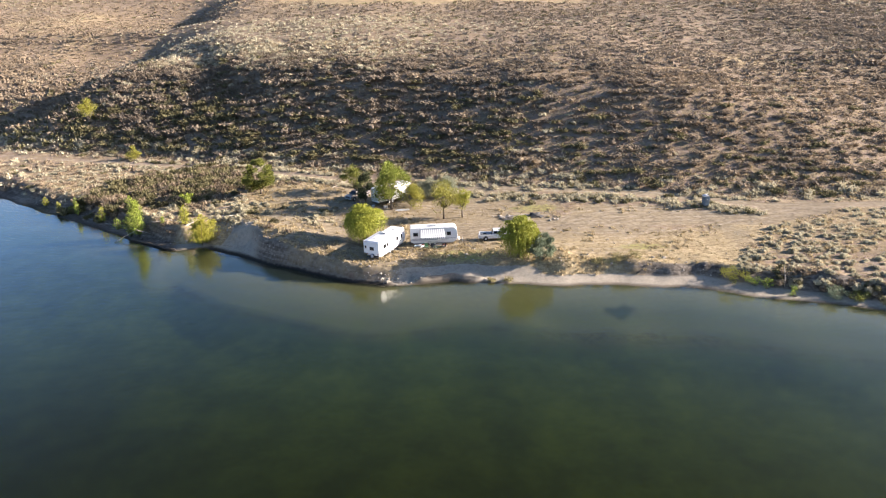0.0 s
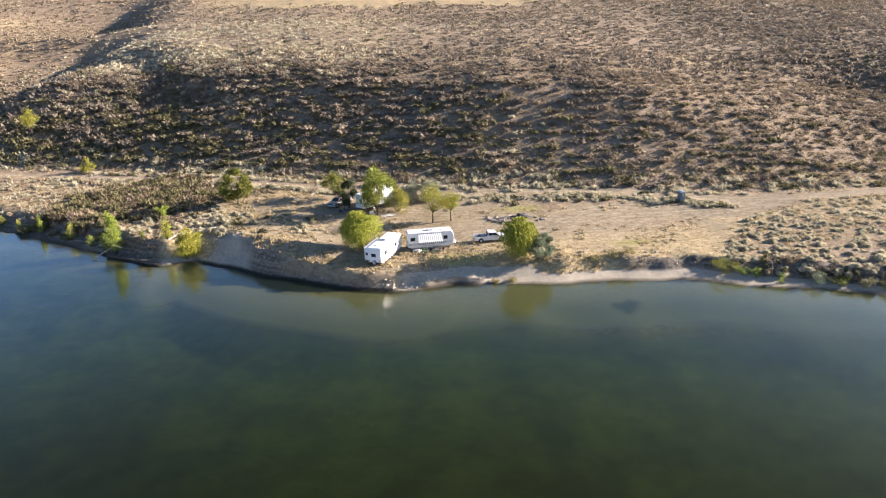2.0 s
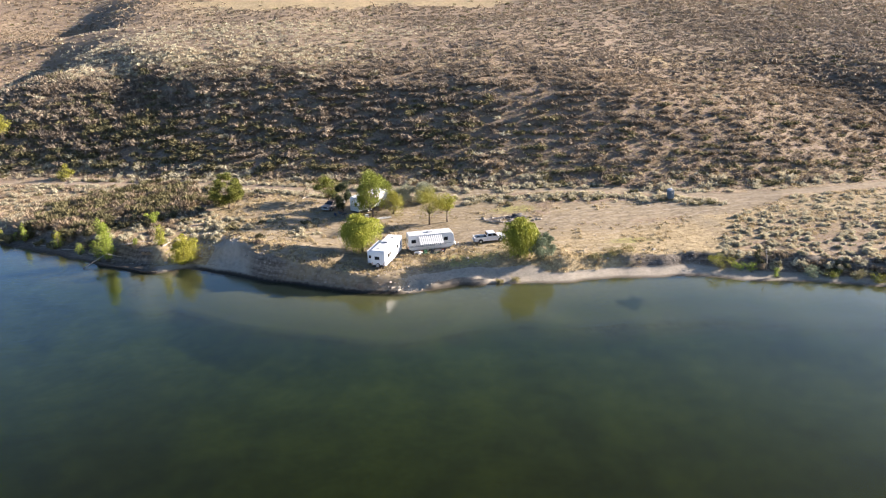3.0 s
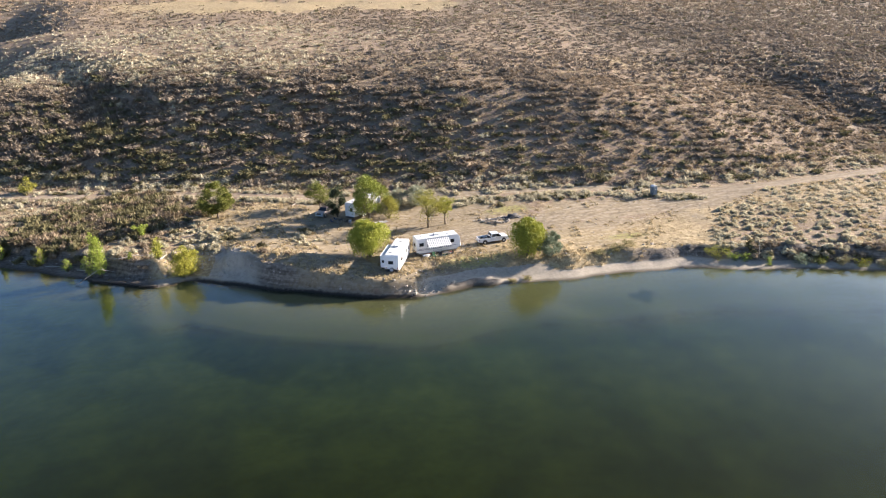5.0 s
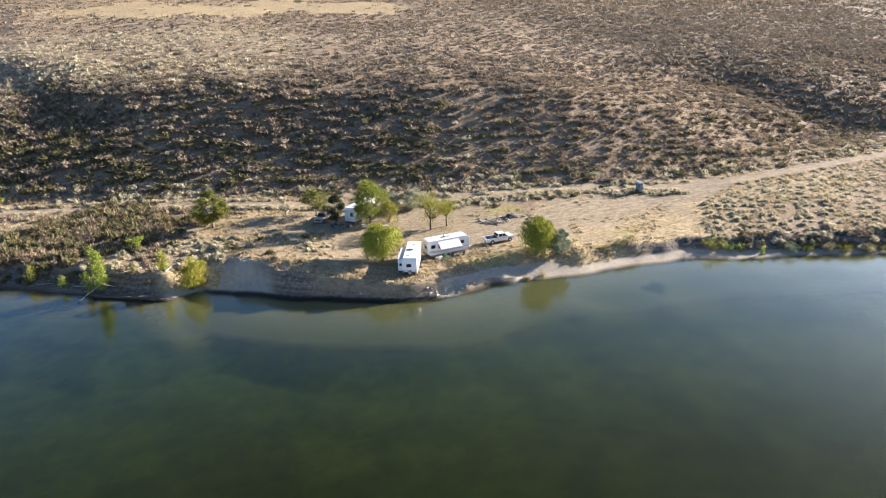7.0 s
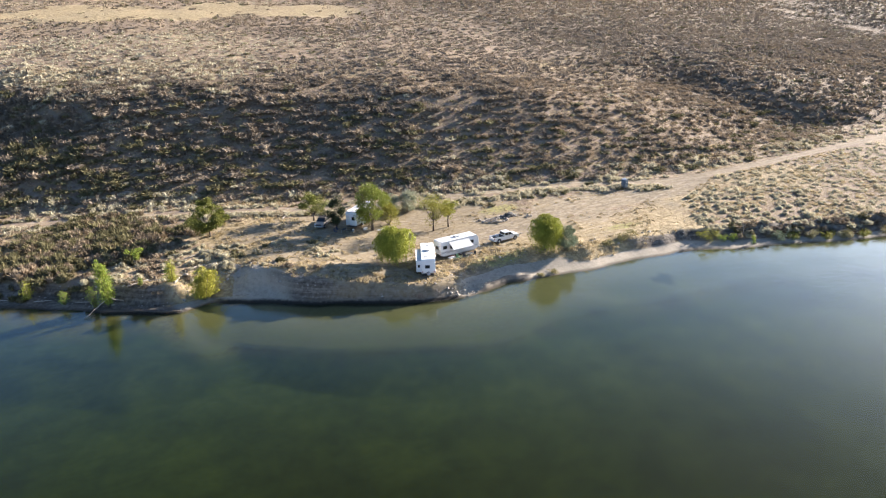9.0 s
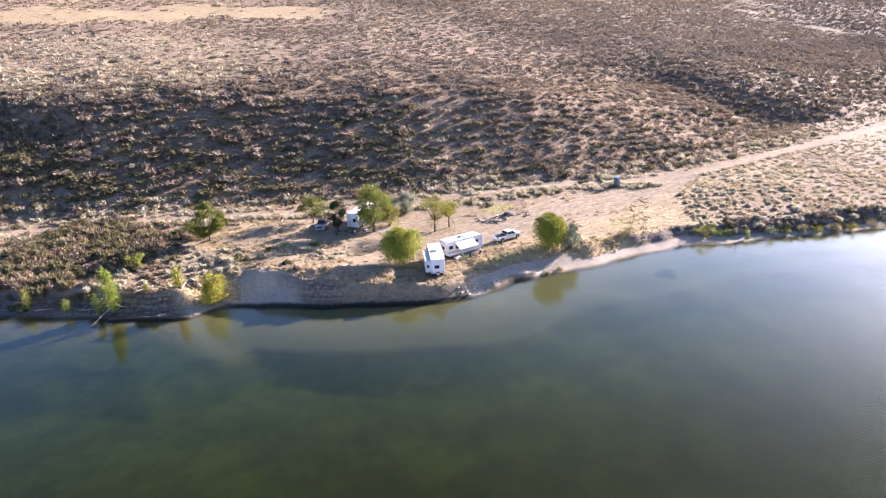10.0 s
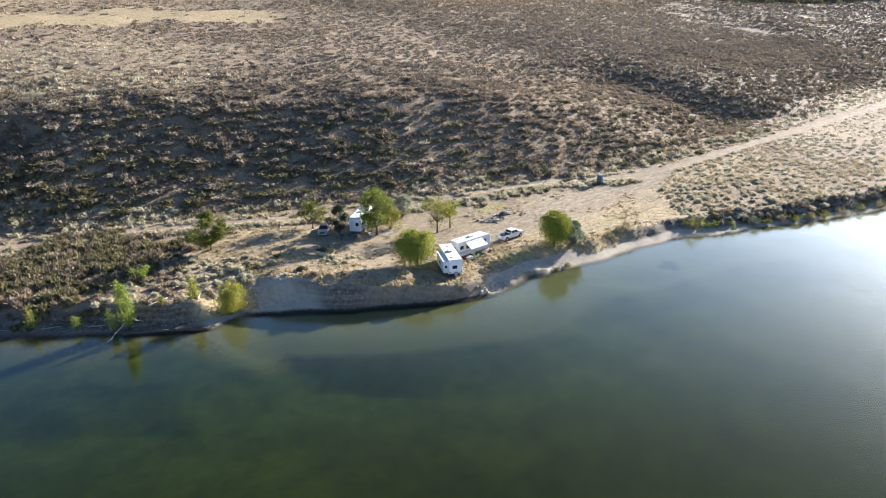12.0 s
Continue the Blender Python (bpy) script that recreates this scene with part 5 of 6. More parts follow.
def trailer_with_awning():
    ob = thing("travel_trailer", "white travel trailer with striped awning open above camp chairs", "travel trailer", on_ground(-2.8, 119.55, 3.0, -0.03))
    L, W, top = 8.5, 2.45, 3.3
    trailer_shell(ob, L, W, top)
    h, w = L / 2, W / 2
    window(ob, -3.7, -2.9, 1.9, 2.5, -w)
    window(ob, 2.3, 3.0, 1.9, 2.5, -w)
    window(ob, -2.2, -0.9, 1.7, 2.35, -w)
    window(ob, -2.4, -0.6, 1.7, 2.35, w)
    window(ob, 1.4, 2.6, 1.7, 2.35, w)
    end_window(ob, -h, -0.5, 0.5, 1.7, 2.3)
    d = part("door", boxes((0.6, 1.3, -w - 0.03, -w + 0.01, 0.65, 2.6, 0.01)), PLASTIC_WHITE, ob)
    part("handle", boxes((0.63, 0.7, -w - 0.06, -w - 0.03, 1.45, 1.6)), DARK_STEEL, d)
    part("entry_step", boxes((0.65, 1.25, -w - 0.35, -w - 0.05, 0.28, 0.33)), DARK_STEEL, ob)
    part("badge", boxes((1.5, 2.1, -w - 0.012, -w + 0.002, 2.05, 2.3)), CARGO_GREY, ob, "dark plain badge panel")
    # awning: cloth strips from the wall rail down to the outer roller
    x0, x1, n = -2.45, 1.85, 24
    reach, z_in, z_out = 1.75, 3.08, 2.12
    aw = part("awning", tubes((((x0 - 0.1, -w - reach, z_out), (x1 + 0.1, -w - reach, z_out)), (0.06, 0.06)), seg=8), PLASTIC_WHITE, ob, "awning roller bar")
    part("rail", boxes((x0 - 0.05, x1 + 0.05, -w - 0.05, -w - 0.005, z_in - 0.03, z_in + 0.03)), GREY_TRIM, aw)
    for k in range(n):
        a, b = x0 + (x1 - x0) * k / n, x0 + (x1 - x0) * (k + 1) / n
        bm = bmesh.new()
        rows = []
        for s in (0, 0.25, 0.5, 0.75, 1):
            z = z_in + (z_out - z_in) * s - 0.10 * math.sin(math.pi * s)
            y = -w - 0.05 - (reach - 0.05) * s
            rows.append([bm.verts.new((xx, y, z + dz)) for xx in (a, b) for dz in (0, 0.012)])
        for p, q in zip(rows, rows[1:]):
            for i, j in ((1, 3), (3, 2), (2, 0), (0, 1)):
                bm.faces.new((p[i], p[j], q[j], q[i]))
        bmesh.ops.recalc_face_normals(bm, faces=bm.faces)
        cloth = AWNING_WHITE if k % 2 else AWNING_GREY
        strip = part("cloth_strip", bm, cloth, aw, "white awning strip" if k % 2 else "grey awning strip")
        val = bmesh.new()
        pts = [(a, z_out), (b, z_out), (b, z_out - 0.14), ((a + b) / 2, z_out - 0.24), (a, z_out - 0.14)]
        f = [val.verts.new((px, -w - reach - 0.065, pz)) for px, pz in pts]
        g = [val.verts.new((px, -w - reach - 0.055, pz)) for px, pz in pts]
        val.faces.new(f)
        val.faces.new(g[::-1])
        for i in range(5):
            val.faces.new((f[i], g[i], g[(i + 1) % 5], f[(i + 1) % 5]))
        bmesh.ops.recalc_face_normals(val, faces=val.faces)
        part("valance", val, cloth, strip)
    for ax in (x0 - 0.05, x1 + 0.05):
        part("arm", tubes((((ax, -w - 0.04, 1.05), (ax, -w - reach, z_out)), (0.025, 0.025)), seg=5), STEEL, aw)
        part("arm", tubes((((ax, -w - 0.04, 2.6), (ax, -w - reach * 0.55, 1.72)), (0.02, 0.02)), seg=5), STEEL, aw)
    return ob


def fifth_wheel():
    """The far camper, its tall nose raised over where the truck would be."""
    ob = thing("fifth_wheel_camper", "large white fifth-wheel camper half hidden behind the trees", "camper", on_ground(-12.1, 144.2, 42.0, -0.03))
    h, w, top = 4.5, 1.22, 3.75
    prof = [(-h, 0.75), (h - 2.3, 0.65), (h - 2.2, 1.55), (h - 0.1, 1.6), (h + 0.15, 2.0), (h - 0.05, top - 0.5), (h - 0.6, top - 0.05), (-h + 0.1, top - 0.25), (-h, top - 0.4)]
    part("body", prism(prof, -w, w, 0.05), WHITE, ob)
    bm = bmesh.new()
    box(bm, -h + 0.15, h - 0.7, -w + 0.08, w - 0.08, top - 0.17, top - 0.09, 0.02)
    part("roof", bm, ROOF_WHITE, ob, "white roof membrane")
    part("air_conditioner", boxes((-0.8, 0.2, -0.36, 0.36, top - 0.1, top + 0.2, 0.07)), PLASTIC_WHITE, ob)
    part("roof_vent", boxes((-3.2, -2.75, -0.2, 0.25, top - 0.1, top + 0.03, 0.03)), PLASTIC_WHITE, ob)
    for s in (-1, 1):
        part("stripe", boxes((-h + 0.1, h - 2.4, s * (w + 0.007) - 0.006, s * (w + 0.007) + 0.006, 1.35, 1.5)), CARGO_GREY, ob, "slate grey stripe")
        for wx in (-1.6, -0.7):
            wheel(ob, wx, s * (w - 0.16), 0.36)
        window(ob, -3.6, -2.6, 1.9, 2.6, s * w)
        window(ob, 0.2, 1.2, 1.9, 2.6, s * w)
        part("landing_leg", tubes((((h - 2.5, s * 0.8, 0.7), (h - 2.5, s * 0.8, 0.0)), (0.05, 0.05)), seg=6), DARK_STEEL, ob)
    end_window(ob, -h, -0.75, -0.15, 1.9, 2.6)
    so = part("slide_out", boxes((-3.0, 0.0, -w - 0.8, -w + 0.02, 1.0, 2.7, 0.04)), WHITE, ob)
    window(so, -2.2, -0.9, 1.8, 2.5, -w - 0.8)
    la = part("ladder", tubes((((-h - 0.12, 0.75, 0.8), (-h - 0.12, 0.75, top - 0.3)), (0.018, 0.018)), (((-h - 0.12, 0.4, 0.8), (-h - 0.12, 0.4, top - 0.3)), (0.018, 0.018)), seg=5), STEEL, ob)
    for k in range(8):
        part("rung", tubes((((-h - 0.12, 0.4, 1.0 + k * 0.3), (-h - 0.12, 0.75, 1.0 + k * 0.3)), (0.012, 0.012)), seg=5), STEEL, la)
    part("chassis", boxes((-h + 0.2, h - 2.4, -0.8, 0.8, 0.45, 0.68)), DARK_STEEL, ob)
    part("bumper", boxes((-h - 0.16, -h - 0.04, -w + 0.1, w - 0.1, 0.5, 0.62, 0.02)), DARK_STEEL, ob)
    part("door", boxes((1.4, 2.05, -w - 0.03, -w + 0.01, 0.85, 2.8, 0.01)), PLASTIC_WHITE, ob)
    return ob


def pickup(label, m, paint, cab_paint=None):
    """Extended-cab pickup, nose towards +x, open bed behind."""
    ob = thing("pickup_truck", label, "pickup truck", m)
    w = 0.98
    body = [(-2.95, 0.55), (-2.2, 0.45), (2.3, 0.42), (2.85, 0.5), (2.92, 0.85), (2.86, 1.08), (2.6, 1.17), (1.45, 1.26), (1.4, 0.98), (-0.55, 0.98), (-0.55, 0.62), (-2.9, 0.62)]
    part("body", prism(body, -w, w, 0.03), paint, ob)
    cab = bmesh.new()
    verts = []
    for x, y, z in ((-0.6, w - 0.01, 0.95), (1.62, w - 0.01, 0.95), (1.62, w - 0.01, 1.24), (0.95, w - 0.2, 1.86), (-0.42, w - 0.2, 1.88), (-0.6, w - 0.04, 1.3)):
        verts.append((cab.verts.new((x, y, z)), cab.verts.new((x, -y, z))))
    n = len(verts)
    cab.faces.new([v[0] for v in verts][::-1])
    cab.faces.new([v[1] for v in verts])
    for i in range(n):
        j = (i + 1) % n
        cab.faces.new((verts[i][0], verts[j][0], verts[j][1], verts[i][1]))
    bmesh.ops.recalc_face_normals(cab, faces=cab.faces)
    bmesh.ops.bevel(cab, geom=list(cab.edges), offset=0.05, segments=2, affect="EDGES")
    c = part("cab", cab, cab_paint or paint, ob)

    def pane(name, pts, out):
        bm = bmesh.new()
        o = Vector(out)
        f = [bm.verts.new(Vector(p) + o) for p in pts]
        g = [bm.verts.new(Vector(p) - o * 0.5) for p in pts]
        bm.faces.new(f)
        bm.faces.new(g[::-1])
        for i in range(len(pts)):
            bm.faces.new((f[i], g[i], g[(i + 1) % len(pts)], f[(i + 1) % len(pts)]))
        bmesh.ops.recalc_face_normals(bm, faces=bm.faces)
        part(name, bm, GLASS, c, "dark glass")

    pane("windscreen", ((1.53, 0.82, 1.32), (1.53, -0.82, 1.32), (1.04, -0.72, 1.78), (1.04, 0.72, 1.78)), (0.012, 0, 0.014))
    pane("rear_window", ((-0.585, 0.75, 1.38), (-0.585, -0.75, 1.38), (-0.47, -0.68, 1.76), (-0.47, 0.68, 1.76)), (-0.022, 0, 0.003))
    for s in (-1, 1):
        pane("side_window", ((0.42, s * 0.935, 1.3), (1.36, s * 0.935, 1.3), (0.9, s * 0.805, 1.75), (0.42, s * 0.805, 1.76)), (0, s * 0.012, 0.004))
        pane("side_window", ((-0.42, s * 0.935, 1.32), (0.32, s * 0.935, 1.3), (0.32, s * 0.805, 1.76), (-0.33, s * 0.805, 1.76)), (0, s * 0.012, 0.004))
        part("bed_side", boxes((-2.92, -0.6, s * (w - 0.05) - 0.05, s * (w - 0.05) + 0.05, 0.6, 1.2, 0.025)), paint, ob)
        part("mirror", boxes((1.18, 1.3, s * (w + 0.12) - 0.12, s * (w + 0.12) + 0.06, 1.28, 1.46, 0.03)), DARK_STEEL, ob)
        part("headlight", boxes((2.8, 2.9, s * 0.75 - 0.16, s * 0.75 + 0.16, 0.86, 1.02, 0.02)), PLASTIC_WHITE, ob, "clear headlight")
        part("tail_lamp", boxes((-2.97, -2.91, s * 0.9 - 0.06, s * 0.9 + 0.06, 0.8, 1.12, 0.01)), plain("red_lens", (0.35, 0.02, 0.02), 0.25), ob, "red tail lamp")
        part("door_handle", boxes((0.3, 0.48, s * (w + 0.01) - 0.015, s * (w + 0.01) + 0.015, 1.1, 1.14)), DARK_STEEL, ob)
        for wx in (-1.85, 1.95):
            wheel(ob, wx, s * (w - 0.1), 0.39, 0.39, 0.26)
            part("wheel_arch", tubes((((wx, s * (w - 0.22), 0.45), (wx, s * (w + 0.008), 0.45)), (0.47, 0.47)), seg=18), DARK_STEEL, ob)
    part("tailgate", boxes((-2.96, -2.88, -0.88, 0.88, 0.62, 1.18, 0.02)), paint, ob)
    part("bed_floor", boxes((-2.88, -0.62, -0.9, 0.9, 0.66, 0.72)), DARK_STEEL, ob, "dark bed liner")
    part("bed_front", boxes((-0.66, -0.6, -0.9, 0.9, 0.66, 1.22)), DARK_STEEL, ob)
    part("front_bumper", boxes((2.86, 3.0, -0.94, 0.94, 0.45, 0.66, 0.03)), STEEL, ob)
    part("rear_bumper", boxes((-3.1, -2.94, -0.94, 0.94, 0.5, 0.66, 0.03)), STEEL, ob)
    part("grille", boxes((2.88, 2.93, -0.56, 0.56, 0.72, 1.04, 0.01)), DARK_STEEL, ob)
    return ob


trailer_with_slideout()
trailer_with_awning()
fifth_wheel()
PAINT_WHITE = plain("white_car_paint", (0.72, 0.72, 0.72), 0.22, vary=0.05)
PAINT_SILVER = plain("dusty_car_paint", (0.30, 0.275, 0.26), 0.3, 0.2, vary=0.08)
pickup("white open-bed pickup truck parked beside the trailer", on_ground(8.4, 120.3, 2.0, -0.02), PAINT_WHITE)
# the cab's tree shade is put into a darker paint than the body's
pickup("dusty pale pickup truck with a dark cab in tree shade", on_ground(-19.7, 146.4, -129.0, -0.02), PAINT_SILVER, plain("shaded_cab_paint", (0.04, 0.033, 0.033), 0.3, vary=0.1))


# ---- camp things ----
def folding_table(x, y, turn, label, top=PLASTIC_WHITE):
    ob = thing("folding_table", label, "table", on_ground(x, y, turn))
    part("tabletop", boxes((-0.66, 0.66, -0.36, 0.36, 0.71, 0.75, 0.015)), top, ob)
    for sx in (-0.54, 0.54):
        for sy in (-0.28, 0.28):
            part("leg", tubes((((sx, sy, 0.71), (sx * 1.05, sy * 1.1, -0.02)), (0.018, 0.018)), seg=5), STEEL, ob)
    return ob


def camp_chair(x, y, turn, cloth, label):
    ob = thing("camp_chair", label, "chair", on_ground(x, y, turn), "camp chairs")
    part("seat", boxes((-0.27, 0.27, -0.25, 0.25, 0.40, 0.43, 0.01)), cloth, ob)
    bm = prism([(-0.27, 0.43), (-0.24, 0.43), (-0.38, 0.95), (-0.41, 0.95)], -0.26, 0.26, 0.008)
    part("backrest", bm, cloth, ob)
    for sx in (-0.25, 0.25):
        for sy in (-0.28, 0.28):
            part("leg", tubes((((sx, sy, 0.62 if sx > 0 else 0.5), (-sx * 0.9, sy, -0.02)), (0.013, 0.013)), seg=5), DARK_STEEL, ob)
    for sy in (-0.3, 0.3):
        part("armrest", boxes((-0.28, 0.27, sy - 0.04, sy + 0.04, 0.61, 0.64, 0.01)), cloth, ob)
    return ob


def lump(bm, centre, sx, sy, sz, rng, rough=0.22, sub=2):
    """An uneven boulder or mound."""
    r = bmesh.ops.create_icosphere(bm, subdivisions=sub, radius=1)
    k = rng.uniform(0, 50)
    for v in r["verts"]:
        q = v.co.copy()
        f = 1 + rough * noise.noise(q * 1.6 + Vector((k, 0, 0))) * 2
        v.co = Vector((centre[0] + q.x * sx * f, centre[1] + q.y * sy * f, centre[2] + q.z * sz * f))


CLOTH_GREEN = plain("green_cloth", (0.05, 0.13, 0.06), 0.9)
CLOTH_BLUE = plain("dark_blue_cloth", (0.04, 0.06, 0.11), 0.9)
CLOTH_DARK = plain("charcoal_cloth", (0.05, 0.05, 0.05), 0.9)
MAT_GREEN = plain("green_outdoor_mat", (0.03, 0.06, 0.034), 0.95, vary=0.3)
COOLER = plain("cooler_white", (0.72, 0.72, 0.70), 0.5)
COOLER_LID = plain("cooler_red", (0.16, 0.03, 0.03), 0.5)


def camp_furniture():
    rug = thing("outdoor_rug", "dark green outdoor rug lying under the awning", "rug", on_ground(-2.9, 117.0, 3))
    part("mat", boxes((-1.9, 1.9, -0.75, 0.75, 0.0, 0.05)), MAT_GREEN, rug)
    folding_table(-5.6, 116.5, 4, "white folding table set at the edge of the awning")
    folding_table(-1.9, 116.5, 20, "dark folding table with camp gear beside the rug", CLOTH_DARK)
    for x, y, turn, cloth, label in ((-3.1, 116.1, 250, CLOTH_DARK, "charcoal folding camp chair under the awning"), (-4.1, 116.6, 280, CLOTH_GREEN, "green folding camp chair on the rug"),
                                     (-1.0, 116.2, 200, CLOTH_DARK, "charcoal folding camp chair under the awning")):
        camp_chair(x, y, turn, cloth, label)
    for x, y, turn in ((-0.9, 117.4, 10), (-5.0, 117.7, 40)):
        ob = thing("cooler", "white camping cooler with a red lid", "cooler", on_ground(x, y, turn))
        part("box", boxes((-0.38, 0.38, -0.22, 0.22, 0, 0.36, 0.03)), COOLER, ob)
        part("lid", boxes((-0.39, 0.39, -0.23, 0.23, 0.365, 0.43, 0.02)), COOLER_LID, ob, "red lid")
    # clutter behind the far camper
    folding_table(-17.6, 140.0, 40, "dark camp table loaded with gear behind the camper", CLOTH_DARK)
    for x, y, turn, cloth, label in ((-18.4, 141.4, 30, CLOTH_BLUE, "blue folding camp chair behind the camper"), (-16.6, 139.2, 120, CLOTH_DARK, "charcoal folding camp chair behind the camper"),
                                     (-19.3, 140.2, 320, CLOTH_BLUE, "blue folding camp chair facing the camper")):
        camp_chair(x, y, turn, cloth, label)
    for x, y, turn in ((-13.1, 139.6, 15), (-15.7, 139.9, 70)):
        ob = thing("storage_tote", "grey storage tote standing by the camper", "storage box", on_ground(x, y, turn))
        part("tub", boxes((-0.4, 0.4, -0.25, 0.25, 0, 0.38, 0.03)), GREY_TRIM, ob)
        part("lid", boxes((-0.42, 0.42, -0.27, 0.27, 0.385, 0.43, 0.015)), PLASTIC_WHITE, ob, "white lid")
    tarp = thing("ground_tarp", "grey tarp spread on the ground under the tree", "tarp", on_ground(-9.6, 138.2, 12))
    bm = bmesh.new()
    bmesh.ops.create_grid(bm, x_segments=10, y_segments=6, size=1)
    for v in bm.verts:
        v.co = Vector((v.co.x * 1.5, v.co.y * 0.6, 0.08 + 0.05 * noise.noise(v.co * 2.5)))
    ext = bmesh.ops.extrude_face_region(bm, geom=list(bm.faces))
    for v in [g for g in ext["geom"] if isinstance(g, bmesh.types.BMVert)]:
        v.co.z -= 0.04
    bmesh.ops.recalc_face_normals(bm, faces=bm.faces)
    part("sheet", bm, STEEL, tarp)


def portable_toilet():
    ob = thing("portable_toilet", "faded blue portable toilet with a pale roof beside the track", "portable toilet", on_ground(51.0, 133.1, 8, -0.02))
    part("base", boxes((-0.6, 0.6, -0.6, 0.6, 0.0, 0.16, 0.02)), DARK_STEEL, ob)
    part("cabin", boxes((-0.55, 0.55, -0.55, 0.55, 0.14, 2.12, 0.04)), PORTABLE_BLUE, ob)
    part("roof", prism([(-0.58, 2.1), (0.58, 2.1), (0.5, 2.26), (0.2, 2.36), (-0.2, 2.36), (-0.5, 2.26)], -0.58, 0.58, 0.02), STEEL, ob, "pale grey roof")
    d = part("door", boxes((-0.36, 0.36, -0.59, -0.55, 0.2, 2.0, 0.012)), PORTABLE_BLUE, ob)
    part("sign", boxes((-0.1, 0.1, -0.605, -0.59, 1.45, 1.62)), PLASTIC_WHITE, d, "small white sign")
    part("latch", boxes((0.24, 0.32, -0.62, -0.59, 1.05, 1.15)), DARK_STEEL, d)
    part("vent_pipe", tubes((((0.4, 0.4, 2.2), (0.4, 0.4, 2.6)), (0.05, 0.05)), seg=8), PLASTIC_WHITE, ob)
    for k in range(4):
        part("vent_louvre", boxes((-0.3, 0.3, 0.55, 0.575, 1.8 + k * 0.06, 1.83 + k * 0.06)), DARK_STEEL, ob)


def driftwood(x, y, length, r, turn, rise, label, wood=WOOD_GREY, seed=0, name="driftwood_log", lift=0.0):
    rng = random.Random(seed)
    ob = thing(name, label, "log", on_ground(x, y, turn, r * 0.6 + lift))
    n = 6
    pts = [((i / (n - 1) - 0.5) * length, rng.uniform(-1, 1) * 0.03 * length, (i / (n - 1)) * rise + rng.uniform(-0.02, 0.02)) for i in range(n)]
    part("trunk", tubes((pts, [r * (1 - 0.5 * i / (n - 1)) for i in range(n)]), seg=8), wood, ob, "", True)
    for _ in range(3 if length > 2.5 else 1):
        i = rng.randint(1, n - 2)
        p = Vector(pts[i])
        d = Vector((rng.uniform(-0.3, 0.6), rng.choice((-1, 1)) * rng.uniform(0.3, 0.8), rng.uniform(0.2, 0.8))) * min(0.9, length * 0.18)
        part("branch_stub", tubes(((p, p + d * 0.6, p + d), (r * 0.35, r * 0.22, r * 0.08)), seg=5), wood, ob, "", True)
    return ob


def timber_and_wood():
    driftwood(-58.2, 128.4, 13.4, 0.30, -33, 0.05, "long dark waterlogged log along the waterline", WOOD_DARK, 1, "shore_log")
    driftwood(-64.6, 131.9, 4.6, 0.10, 28, 1.9, "bleached pole leaning at the foot of the poplar", seed=2)
    driftwood(-61.0, 132.6, 4.0, 0.09, 235, 2.2, "bleached pole leaning among the poplar stems", seed=3)
    for i, (x, y, l, r, t) in enumerate(((-57.6, 133.6, 3.6, 0.13, 15), (-55.2, 134.2, 2.6, 0.12, -20), (-58.9, 135.0, 3.0, 0.10, 40), (-66.5, 137.5, 2.6, 0.11, -35), (-72.5, 142.0, 3.2, 0.10, -25), (-51.5, 131.6, 2.2, 0.16, 60), (-79.0, 146.2, 2.4, 0.10, -30))):
        tagged(driftwood(x, y, l, r, t, 0.15, "bleached driftwood branch lying on the shore", seed=10 + i, name="driftwood_branch"), group="shore driftwood")
    driftwood(-45.0, 143.2, 8.5, 0.09, 27, 0.2, "long pale fallen pole lying in the dry grass", seed=30, name="fallen_pole")
    driftwood(-25.4, 155.2, 4.2, 0.11, 55, 0.3, "short pale fallen pole beside the track", seed=31, name="fallen_pole")
    # bare snag on the far bank
    ob = thing("dead_snag", "bare grey dead sapling standing on the bank", "tree", on_ground(51.6, 99.2, 0, -0.1))
    rng = random.Random(5)
    part("trunk", tubes((((0, 0, 0), (-0.1, 0, 1.6), (-0.5, 0.1, 3.6)), (0.09, 0.07, 0.03)), seg=6), WOOD_GREY, ob, "", True)
    for k in range(5):
        z = 1.2 + k * 0.45
        a = rng.uniform(0, 6.28)
        part("limb", tubes((((-0.1 - 0.1 * k * 0.4, 0, z), (0.4 * math.cos(a) - 0.2, 0.4 * math.sin(a), z + 0.5)), (0.03, 0.008)), seg=4), WOOD_GREY, ob)


